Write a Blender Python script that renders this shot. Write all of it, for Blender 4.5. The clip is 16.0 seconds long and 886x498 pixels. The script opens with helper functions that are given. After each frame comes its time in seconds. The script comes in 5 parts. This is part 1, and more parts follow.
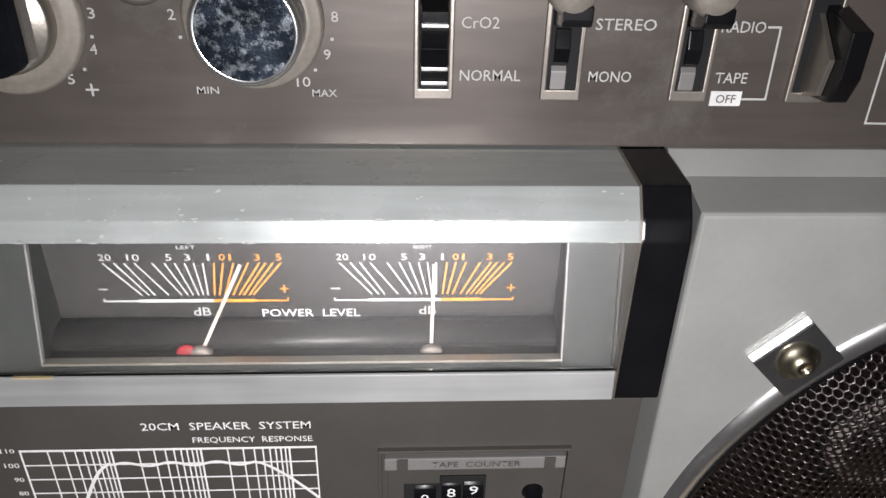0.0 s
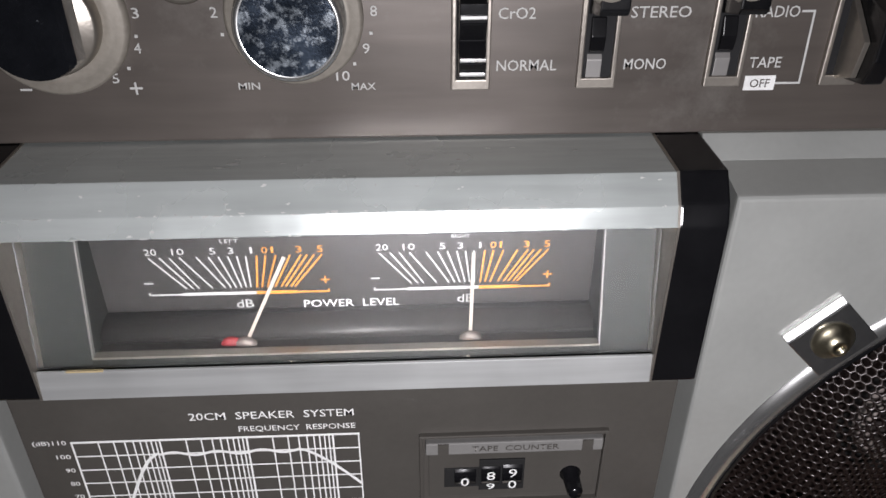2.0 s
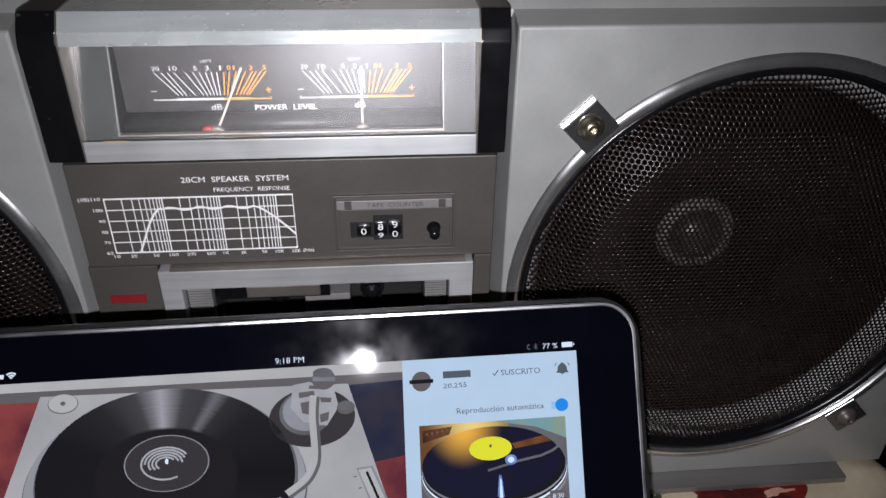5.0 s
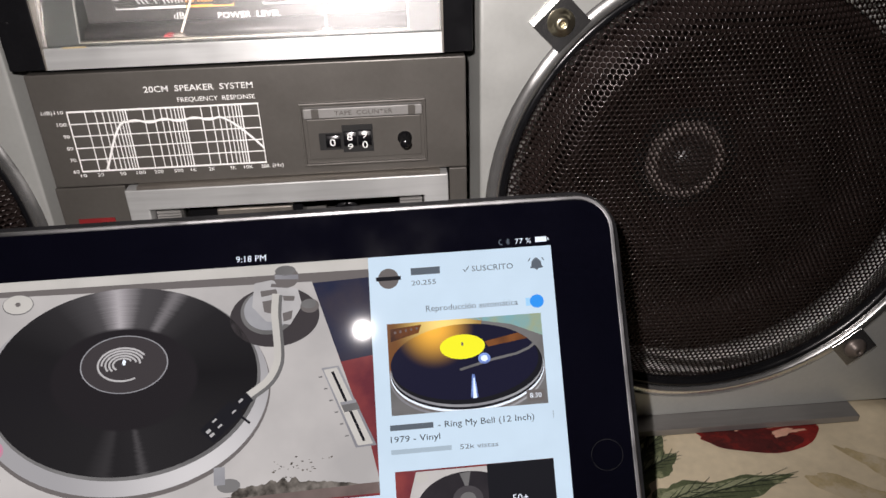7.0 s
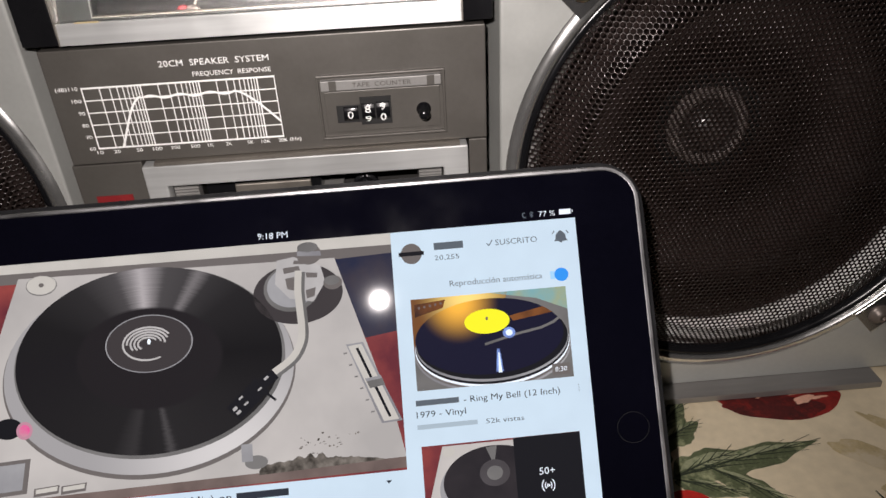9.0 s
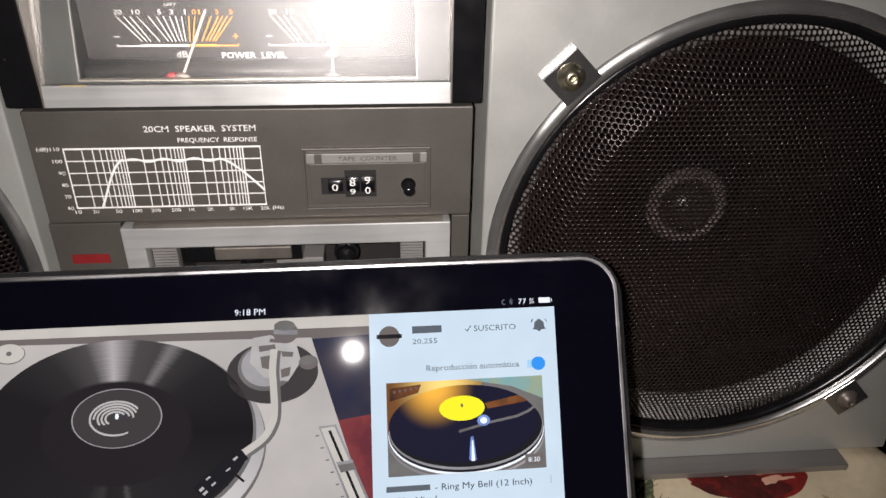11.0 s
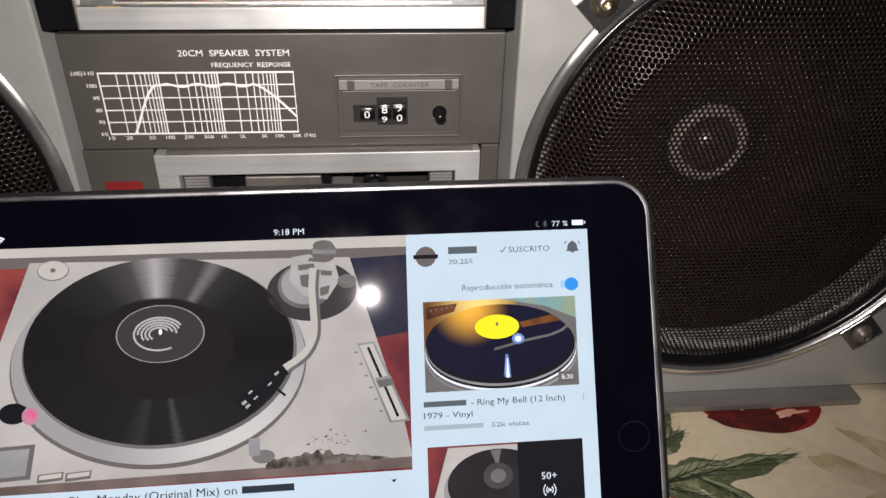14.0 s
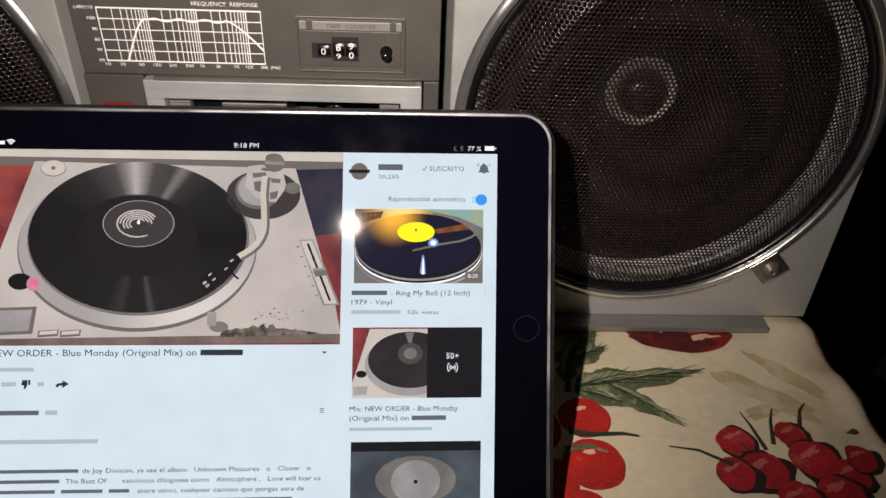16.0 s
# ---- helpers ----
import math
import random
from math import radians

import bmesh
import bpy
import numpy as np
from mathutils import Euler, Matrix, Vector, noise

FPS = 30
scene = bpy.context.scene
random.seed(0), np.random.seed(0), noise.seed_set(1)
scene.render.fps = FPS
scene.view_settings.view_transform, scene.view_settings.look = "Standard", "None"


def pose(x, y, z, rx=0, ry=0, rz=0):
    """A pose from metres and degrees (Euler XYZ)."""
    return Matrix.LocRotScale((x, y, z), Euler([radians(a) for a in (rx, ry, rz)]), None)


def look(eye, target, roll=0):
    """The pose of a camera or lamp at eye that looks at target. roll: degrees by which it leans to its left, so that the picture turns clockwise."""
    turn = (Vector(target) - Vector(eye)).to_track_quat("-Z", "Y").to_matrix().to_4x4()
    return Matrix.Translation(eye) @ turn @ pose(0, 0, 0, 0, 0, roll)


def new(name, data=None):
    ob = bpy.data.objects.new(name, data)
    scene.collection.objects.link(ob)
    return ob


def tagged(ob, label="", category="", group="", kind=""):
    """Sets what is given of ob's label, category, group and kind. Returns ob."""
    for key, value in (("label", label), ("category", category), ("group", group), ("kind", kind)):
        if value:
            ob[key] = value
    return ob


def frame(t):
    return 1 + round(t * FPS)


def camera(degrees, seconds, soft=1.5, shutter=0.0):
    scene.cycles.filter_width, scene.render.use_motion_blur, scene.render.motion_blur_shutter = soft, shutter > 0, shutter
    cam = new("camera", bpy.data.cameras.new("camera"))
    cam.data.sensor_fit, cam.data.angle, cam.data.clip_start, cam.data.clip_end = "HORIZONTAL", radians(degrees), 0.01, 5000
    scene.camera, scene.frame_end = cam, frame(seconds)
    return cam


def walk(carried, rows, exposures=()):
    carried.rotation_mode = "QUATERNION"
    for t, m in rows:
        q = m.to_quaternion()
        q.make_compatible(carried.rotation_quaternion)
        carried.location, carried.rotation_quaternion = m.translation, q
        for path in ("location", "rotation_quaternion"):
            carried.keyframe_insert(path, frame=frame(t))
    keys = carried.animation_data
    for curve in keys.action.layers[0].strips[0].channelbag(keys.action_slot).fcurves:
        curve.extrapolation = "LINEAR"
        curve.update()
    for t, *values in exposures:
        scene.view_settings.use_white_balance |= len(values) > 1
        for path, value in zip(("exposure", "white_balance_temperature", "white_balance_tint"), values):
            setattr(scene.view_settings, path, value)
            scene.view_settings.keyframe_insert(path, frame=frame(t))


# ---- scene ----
cam = camera(61.7, 16.0)
PATH = [
    (0, (0.026, -0.149, 0.339), (0.131, 1.589, -0.646), 1.6),
    (0.5, (0.018, -0.152, 0.342), (0.111, 1.588, -0.639), 1.7),
    (1, (0.016, -0.153, 0.345), (0.108, 1.575, -0.658), 1.2),
    (1.5, (0.017, -0.149, 0.345), (0.095, 1.561, -0.69), 0.4),
    (2, (0.018, -0.151, 0.341), (0.102, 1.569, -0.676), 0.1),
    (2.5, (0.025, -0.154, 0.34), (0.106, 1.571, -0.669), -0.4),
    (3, (0.031, -0.164, 0.338), (0.095, 1.561, -0.674), -1.3),
    (3.5, (0.049, -0.191, 0.343), (0.162, 1.539, -0.654), -0.9),
    (4, (0.044, -0.214, 0.339), (0.162, 1.498, -0.688), -1.1),
    (4.5, (0.04, -0.254, 0.344), (0.152, 1.454, -0.691), -1.1),
    (5, (0.039, -0.286, 0.337), (0.205, 1.419, -0.696), 0.9),
    (5.2, (0.039, -0.299, 0.32), (0.195, 1.416, -0.698), 0.9),
    (7.3, (0.06, -0.305, 0.285), (0.173, 1.449, -0.668), -2.1),
    (7.5, (0.057, -0.302, 0.292), (0.179, 1.407, -0.741), -2.4),
    (8, (0.057, -0.3, 0.289), (0.174, 1.406, -0.747), -2.6),
    (8.5, (0.055, -0.298, 0.29), (0.155, 1.409, -0.747), -2.7),
    (9, (0.054, -0.3, 0.287), (0.131, 1.409, -0.749), -3.0),
    (9.5, (0.052, -0.291, 0.296), (0.162, 1.431, -0.715), -1.1),
    (9.7, (0.056, -0.289, 0.298), (0.152, 1.438, -0.703), -0.9),
    (11.8, (0.052, -0.289, 0.307), (0.222, 1.45, -0.666), 1.7),
    (12, (0.053, -0.292, 0.303), (0.199, 1.435, -0.696), 1.1),
    (12.5, (0.044, -0.292, 0.295), (0.18, 1.423, -0.725), -0.1),
    (13, (0.045, -0.294, 0.294), (0.187, 1.412, -0.741), -0.4),
    (13.5, (0.038, -0.3, 0.291), (0.187, 1.401, -0.751), 0.5),
    (14, (0.038, -0.3, 0.292), (0.192, 1.396, -0.757), 1.2),
    (14.5, (0.029, -0.342, 0.292), (0.286, 1.346, -0.749), 4.3),
    (15, (0.012, -0.336, 0.297), (0.296, 1.353, -0.736), 6.9),
    (15.5, (0.036, -0.35, 0.292), (0.287, 1.29, -0.825), 5.3),
    (16, (0.077, -0.359, 0.307), (0.159, 1.279, -0.837), 2.5),
]
UNIT = 0.87  # metres to one unit of the plan; all sizes below are in plan units
EXPOSURES = [(0, -0.17, 6100, 11), (0.5, -0.26, 6050, 11), (2.5, -0.35, 6000, 12), (5.2, -0.38, 5850, 13), (7.3, 0.0, 6500, 13), (14, 0.0, 6600, 13), (16, 0.03, 7000, 14)]
walk(cam, [(t, look(Vector(eye), Vector(target), roll)) for t, eye, target, roll in PATH], EXPOSURES)

# ---- light: the torch beside the lens, the glowing tablet, and a dark room at night ----
world = bpy.data.worlds.new("night")
scene.world = world
world.use_nodes = True
world.node_tree.nodes["Background"].inputs[0].default_value = (0.5, 0.48, 0.45, 1)
world.node_tree.nodes["Background"].inputs[1].default_value = 0.006
torch = new("torch", bpy.data.lights.new("torch", "SPOT"))
torch.data.energy, torch.data.shadow_soft_size, torch.data.color = 6.5, 0.0020, (1.0, 0.935, 0.900)
torch.data.spot_size, torch.data.spot_blend = radians(106), 1.0
torch.matrix_world = look(Vector((0.034, -0.302, 0.318)), Vector((0.052, 0.0, 0.139)))

# ---- materials ----
def nodes_of(name):
    m = bpy.data.materials.new(name)
    m.use_nodes = True
    return m, m.node_tree.nodes, m.node_tree.links, m.node_tree.nodes["Principled BSDF"]


def surface(name, base, rough=0.5, metal=0.0, scale=60.0, vary=0.15, bump=0.05, stretch=(1, 1, 1), coat=0.0, dirt=None, dirt_at=0.62,
            dirt_scale=25.0, spec=0.5):
    """A surface with colour variation at two scales, fine relief and, if given, specks or stains of a second colour."""
    m, n, l, p = nodes_of(name)
    co = n.new("ShaderNodeTexCoord")
    mp = n.new("ShaderNodeMapping")
    mp.inputs["Scale"].default_value = stretch
    l.new(co.outputs["Object"], mp.inputs[0])
    fine, wide = n.new("ShaderNodeTexNoise"), n.new("ShaderNodeTexNoise")
    fine.inputs["Scale"].default_value, fine.inputs["Detail"].default_value = scale * 12, 6
    wide.inputs["Scale"].default_value, wide.inputs["Detail"].default_value = scale, 4
    l.new(mp.outputs[0], fine.inputs[0])
    l.new(co.outputs["Object"], wide.inputs[0])
    add = n.new("ShaderNodeMath")
    add.operation = "ADD"
    l.new(fine.outputs[0], add.inputs[0])
    l.new(wide.outputs[0], add.inputs[1])
    ramp = n.new("ShaderNodeMapRange")
    ramp.inputs[1].default_value, ramp.inputs[2].default_value = 0.6, 1.4
    ramp.inputs[3].default_value, ramp.inputs[4].default_value = 1 - vary, 1 + vary
    l.new(add.outputs[0], ramp.inputs[0])
    mul = n.new("ShaderNodeMix")
    mul.data_type, mul.blend_type = "RGBA", "MULTIPLY"
    mul.inputs[0].default_value = 1
    mul.inputs[6].default_value = (*base, 1)
    l.new(ramp.outputs[0], mul.inputs[7])
    colour = mul.outputs[2]
    if dirt:
        spots = n.new("ShaderNodeTexNoise")
        spots.inputs["Scale"].default_value, spots.inputs["Detail"].default_value = dirt_scale, 8
        spots.inputs["Roughness"].default_value = 0.7
        l.new(co.outputs["Object"], spots.inputs[0])
        cut = n.new("ShaderNodeMapRange")
        cut.inputs[1].default_value, cut.inputs[2].default_value = dirt_at, dirt_at + 0.12
        l.new(spots.outputs[0], cut.inputs[0])
        mix = n.new("ShaderNodeMix")
        mix.data_type = "RGBA"
        l.new(cut.outputs[0], mix.inputs[0])
        l.new(colour, mix.inputs[6])
        mix.inputs[7].default_value = (*dirt, 1)
        colour = mix.outputs[2]
    l.new(colour, p.inputs["Base Color"])
    rr = n.new("ShaderNodeMapRange")
    rr.inputs[1].default_value, rr.inputs[2].default_value = 0.3, 0.7
    rr.inputs[3].default_value, rr.inputs[4].default_value = max(rough - 0.06, 0.02), min(rough + 0.08, 1)
    l.new(wide.outputs[0], rr.inputs[0])
    l.new(rr.outputs[0], p.inputs["Roughness"])
    p.inputs["Metallic"].default_value = metal
    p.inputs["Coat Weight"].default_value = coat
    p.inputs["Specular IOR Level"].default_value = spec
    if bump:
        b = n.new("ShaderNodeBump")
        b.inputs["Strength"].default_value, b.inputs["Distance"].default_value = bump, 0.0005
        l.new(fine.outputs[0], b.inputs["Height"])
        l.new(b.outputs[0], p.inputs["Normal"])
    return m


def glow(name, rgb, strength, blotch=0.0, second=None, scale=60.0):
    """A lit piece of the tablet's display under its glass."""
    m, n, l, p = nodes_of(name)
    cool = lambda c: (c[0] * 0.98, c[1], min(c[2] * 1.03, 1.0))  # the backlight is a little blue
    rgb, second = cool(rgb), second and cool(second)
    p.inputs["Base Color"].default_value = (0.004, 0.004, 0.005, 1)
    p.inputs["Roughness"].default_value = 0.035
    p.inputs["Emission Color"].default_value = (*rgb, 1)
    p.inputs["Emission Strength"].default_value = strength * GLOW
    if blotch:
        co = n.new("ShaderNodeTexCoord")
        no = n.new("ShaderNodeTexNoise")
        no.inputs["Scale"].default_value, no.inputs["Detail"].default_value = scale, 5
        l.new(co.outputs["Object"], no.inputs[0])
        mr = n.new("ShaderNodeMapRange")
        mr.inputs[1].default_value, mr.inputs[2].default_value = 0.35, 0.65
        l.new(no.outputs[0], mr.inputs[0])
        mix = n.new("ShaderNodeMix")
        mix.data_type = "RGBA"
        l.new(mr.outputs[0], mix.inputs[0])
        mix.inputs[6].default_value = (*rgb, 1)
        mix.inputs[7].default_value = (*(second or [c * (1 - blotch) for c in rgb]), 1)
        l.new(mix.outputs[2], p.inputs["Emission Color"])
    return m


GLOW = 1.24
M = dict(
    silver=surface("silver_paint", (0.49, 0.50, 0.475), 0.40, 0.40, 40, 0.05, 0.05, dirt=(0.40, 0.40, 0.38), dirt_at=0.66),
    brushed=surface("brushed_aluminium", (0.55, 0.56, 0.55), 0.36, 0.45, 30, 0.20, 0.08, (0.05, 1, 1), dirt=(0.75, 0.75, 0.72), dirt_at=0.70, dirt_scale=120),
    worn=surface("worn_acrylic_edge", (0.66, 0.70, 0.68), 0.25, 0.45, 35, 0.14, 0.12, (0.08, 1, 1), dirt=(0.8, 0.8, 0.78), dirt_at=0.63, dirt_scale=150),
    rail=surface("grey_rail", (0.30, 0.29, 0.28), 0.45, 0.6, 30, 0.1, 0.05, (0.1, 1, 1)),
    strip=surface("brown_grey_metal", (0.118, 0.102, 0.090), 0.38, 0.35, 25, 0.20, 0.08, (0.1, 1, 1), dirt=(0.165, 0.150, 0.135), dirt_at=0.56, dirt_scale=22),
    panel=surface("grey_plastic", (0.100, 0.093, 0.083), 0.42, 0.28, 40, 0.07, 0.08),
    black=surface("black_plastic", (0.007, 0.007, 0.008), 0.20, 0.0, 60, 0.2, 0.03, dirt=(0.09, 0.09, 0.09), dirt_at=0.66, dirt_scale=140, spec=0.5),
    matt=surface("matt_black", (0.010, 0.010, 0.010), 0.75, 0.0, 60, 0.2, 0.05),
    cone=surface("paper_cone", (0.019, 0.0085, 0.0065), 0.85, 0.0, 90, 0.3, 0.2),
    cap=surface("dust_cap", (0.060, 0.050, 0.047), 0.30, 0.0, 60, 0.2, 0.03, spec=0.9),
    cap_ring=surface("cap_ring", (0.34, 0.29, 0.27), 0.5, 0.0, 60, 0.2, 0.05),
    basket=surface("pale_basket", (0.82, 0.81, 0.79), 0.4, 0.1, 60, 0.1, 0.03),
    chrome=surface("chrome", (0.80, 0.80, 0.78), 0.22, 0.92, 40, 0.08, 0.03, dirt=(0.30, 0.28, 0.25), dirt_at=0.66, dirt_scale=60),
    # chrome with a lowered base colour, standing in for the dark room it mirrors
    chrome_dark_reflection=surface("chrome_dark_reflection", (0.36, 0.36, 0.36), 0.15, 0.90, 40, 0.15, 0.05, dirt=(0.20, 0.19, 0.18), dirt_at=0.58, dirt_scale=140),
    grille=surface("black_perforated_metal", (0.0165, 0.0110, 0.0095), 0.24, 0.30, 50, 0.2, 0.0, spec=0.4),
    lip_chrome=surface("scuffed_chrome", (0.80, 0.80, 0.79), 0.38, 1.0, 120, 0.15, 0.1),
    brass=surface("brass_screw", (0.66, 0.60, 0.44), 0.32, 1.0, 80, 0.15, 0.05),
    knob=surface("mottled_dark_chrome", (0.045, 0.060, 0.085), 0.22, 0.8, 120, 0.4, 0.1, dirt=(0.50, 0.56, 0.62), dirt_at=0.49, dirt_scale=380),
    knob2=surface("dusty_black_knob", (0.012, 0.013, 0.016), 0.15, 0.3, 120, 0.3, 0.03, dirt=(0.3, 0.32, 0.34), dirt_at=0.68, dirt_scale=300),
    bezel=surface("pale_worn_metal", (0.36, 0.33, 0.29), 0.36, 0.8, 60, 0.12, 0.08),
    white=surface("white_print", (0.86, 0.86, 0.84), 0.6, 0, 200, 0.1, 0),
    needle=surface("pale_needle_plastic", (0.50, 0.44, 0.38), 0.5, 0.0, 60, 0.2, 0.05),
    pivot=surface("worn_pivot_and_shaded_screw", (0.20, 0.17, 0.15), 0.45, 0.5, 60, 0.2, 0.1),
    collar=surface("dull_pale_metal", (0.30, 0.275, 0.235), 0.55, 0.3, 50, 0.2, 0.1),
    # near-black paint for the shade inside slots that are not cut in
    slot=surface("slot_shade", (0.006, 0.006, 0.007), 0.8, 0.0, 50, 0.2, 0.0),
    soft_white=surface("grey_white_print", (0.56, 0.56, 0.54), 0.6, 0, 200, 0.1, 0),
    orange=surface("orange_print", (0.72, 0.28, 0.03), 0.55, 0, 200, 0.1, 0),
    red=surface("red_print", (0.22, 0.014, 0.016), 0.5, 0, 200, 0.15, 0),
    meter=surface("meter_face", (0.046, 0.043, 0.041), 0.38, 0.4, 30, 0.08, 0.0, (0.1, 1, 1)),
    surround=surface("green_grey_surround", (0.017, 0.019, 0.0165), 0.55, 0.1, 40, 0.08, 0.0),
    light_grey=surface("ribbed_light_grey", (0.24, 0.235, 0.225), 0.5, 0.2, 60, 0.08, 0.05),
    smoke=surface("smoked_window", (0.030, 0.029, 0.028), 0.2, 0.0, 60, 0.15, 0.02),
    tablet_edge=surface("grey_aluminium", (0.52, 0.52, 0.53), 0.33, 1.0, 60, 0.05, 0.03),
    tablet_glass=surface("black_glass", (0.0020, 0.0020, 0.0045), 0.03, 0.0, 40, 0.2, 0.0, dirt=(0.05, 0.05, 0.05), dirt_at=0.76, dirt_scale=220),
    case=surface("black_rubber_case", (0.012, 0.012, 0.013), 0.30, 0.0, 80, 0.2, 0.1),
    cloth=surface("cream_cotton", (0.70, 0.60, 0.42), 0.85, 0.0, 14, 0.12, 0.35, dirt=(0.60, 0.49, 0.30), dirt_at=0.58, dirt_scale=9),
    beige=surface("beige_print", (0.50, 0.40, 0.22), 0.85, 0.0, 40, 0.2, 0.2, dirt=(0.62, 0.53, 0.37), dirt_at=0.5, dirt_scale=40),
    tomato=surface("tomato_print", (0.46, 0.014, 0.008), 0.8, 0.0, 45, 0.5, 0.2, dirt=(0.66, 0.09, 0.04), dirt_at=0.60, dirt_scale=45),
    radish=surface("radish_print", (0.36, 0.010, 0.016), 0.8, 0.0, 60, 0.6, 0.2, dirt=(0.46, 0.06, 0.05), dirt_at=0.56, dirt_scale=70),
    pepper=surface("pepper_print", (0.22, 0.012, 0.008), 0.8, 0.0, 40, 0.5, 0.2, dirt=(0.60, 0.22, 0.12), dirt_at=0.64, dirt_scale=42),
    maroon=surface("maroon_print", (0.075, 0.006, 0.005), 0.8, 0.0, 45, 0.5, 0.2, dirt=(0.20, 0.012, 0.008), dirt_at=0.5, dirt_scale=60),
    pale=surface("pale_highlight_print", (0.80, 0.45, 0.32), 0.85, 0.0, 60, 0.2, 0.2),
    blush=surface("radish_blush_print", (0.50, 0.11, 0.10), 0.85, 0.0, 60, 0.3, 0.2),
    leaf=surface("leaf_print", (0.095, 0.115, 0.055), 0.85, 0.0, 60, 0.4, 0.2, dirt=(0.34, 0.36, 0.20), dirt_at=0.52, dirt_scale=80),
    pale_leaf=surface("pale_leaf_print", (0.30, 0.32, 0.19), 0.85, 0.0, 60, 0.3, 0.2, dirt=(0.10, 0.13, 0.06), dirt_at=0.52, dirt_scale=120),
    umber=surface("dark_outline_print", (0.022, 0.010, 0.008), 0.85, 0.0, 60, 0.3, 0.2),
    dark_leaf=surface("dark_leaf_print", (0.025, 0.035, 0.018), 0.85, 0.0, 60, 0.4, 0.2),
    wall=surface("room_wall", (0.14, 0.12, 0.11), 0.9, 0.0, 6, 0.08, 0.1),
    wood=surface("dark_wood", (0.10, 0.06, 0.035), 0.5, 0.0, 12, 0.25, 0.1, (0.1, 1, 1)),
    floor=surface("floor_tile", (0.10, 0.08, 0.07), 0.6, 0.0, 8, 0.15, 0.05),
)


def pane_material():
    m, n, l, p = nodes_of("clear_acrylic")
    p.inputs["Base Color"].default_value = (0.97, 0.98, 0.97, 1)
    p.inputs["Transmission Weight"].default_value = 1
    p.inputs["IOR"].default_value = 1.45
    p.inputs["Coat Weight"].default_value, p.inputs["Coat Roughness"].default_value = 0.60, 0.37
    co, no, mr = n.new("ShaderNodeTexCoord"), n.new("ShaderNodeTexNoise"), n.new("ShaderNodeMapRange")
    no.inputs["Scale"].default_value = 30
    l.new(co.outputs["Object"], no.inputs[0])
    mr.inputs[3].default_value, mr.inputs[4].default_value = 0.0, 0.06
    l.new(no.outputs[0], mr.inputs[0])
    l.new(mr.outputs[0], p.inputs["Roughness"])
    return m


M["clear"] = pane_material()

# ---- building blocks ----
ORIGIN = {}


def thing(name, at, label, category, group=""):
    ob = new(name)
    ob.empty_display_size = 0.02
    ob.location = Vector(at) * UNIT
    ORIGIN[ob] = Vector(at)
    return tagged(ob, label, category, group)


def part(name, bm, material, parent, label="", smooth=False):
    """Links a bmesh, drawn in plan units, as one mesh under a thing or a part."""
    at = ORIGIN[parent]
    for v in bm.verts:
        v.co = (v.co - at) * UNIT
    me = bpy.data.meshes.new(name)
    bm.to_mesh(me)
    bm.free()
    me.materials.append(material)
    if smooth:
        for f in me.polygons:
            f.use_smooth = True
    ob = new(name, me)
    ob.parent = parent
    ORIGIN[ob] = at
    return tagged(ob, label)


def box(x0, x1, y0, y1, z0, z1, bevel=0.0, bm=None):
    own = bm is None
    bm = bm or bmesh.new()
    made = bmesh.ops.create_cube(bm, size=1)["verts"]
    for v in made:
        v.co = Vector((x0 + (v.co.x + 0.5) * (x1 - x0), y0 + (v.co.y + 0.5) * (y1 - y0), z0 + (v.co.z + 0.5) * (z1 - z0)))
    if bevel:
        edges = {e for v in made for e in v.link_edges}
        bmesh.ops.bevel(bm, geom=list(edges), offset=bevel, segments=2, affect="EDGES", profile=0.6)
    return bm


def prism(profile, x0, x1, bevel=0.0, bm=None):
    """A (y, z) outline drawn out along x."""
    bm = bm or bmesh.new()
    a = [bm.verts.new((x0, y, z)) for y, z in profile]
    b = [bm.verts.new((x1, y, z)) for y, z in profile]
    n = len(profile)
    faces = [bm.faces.new(a), bm.faces.new(b[::-1])]
    for i in range(n):
        faces.append(bm.faces.new((a[i], b[i], b[(i + 1) % n], a[(i + 1) % n])))
    bmesh.ops.recalc_face_normals(bm, faces=faces)
    if bevel:
        bmesh.ops.bevel(bm, geom=list({e for f in faces for e in f.edges}), offset=bevel, segments=2, affect="EDGES", profile=0.6)
    return bm


def lathe(profile, cx, cz, n=48, bm=None, close=False):
    """Turns (radius, y) points round the axis through (cx, cz) that runs along y."""
    bm = bm or bmesh.new()
    rings = []
    for r, y in profile:
        if r < 1e-6:
            rings.append([bm.verts.new((cx, y, cz))])
        else:
            rings.append([bm.verts.new((cx + r * math.cos(2 * math.pi * i / n), y, cz + r * math.sin(2 * math.pi * i / n))) for i in range(n)])
    pairs = list(zip(rings, rings[1:])) + ([(rings[-1], rings[0])] if close else [])
    for a, b in pairs:
        for i in range(n):
            j = (i + 1) % n
            if len(a) == 1 and len(b) == 1:
                continue
            if len(a) == 1:
                bm.faces.new((a[0], b[i], b[j]))
            elif len(b) == 1:
                bm.faces.new((a[i], a[j], b[0]))
            else:
                bm.faces.new((a[i], a[j], b[j], b[i]))
    bmesh.ops.recalc_face_normals(bm, faces=bm.faces[:])
    return bm


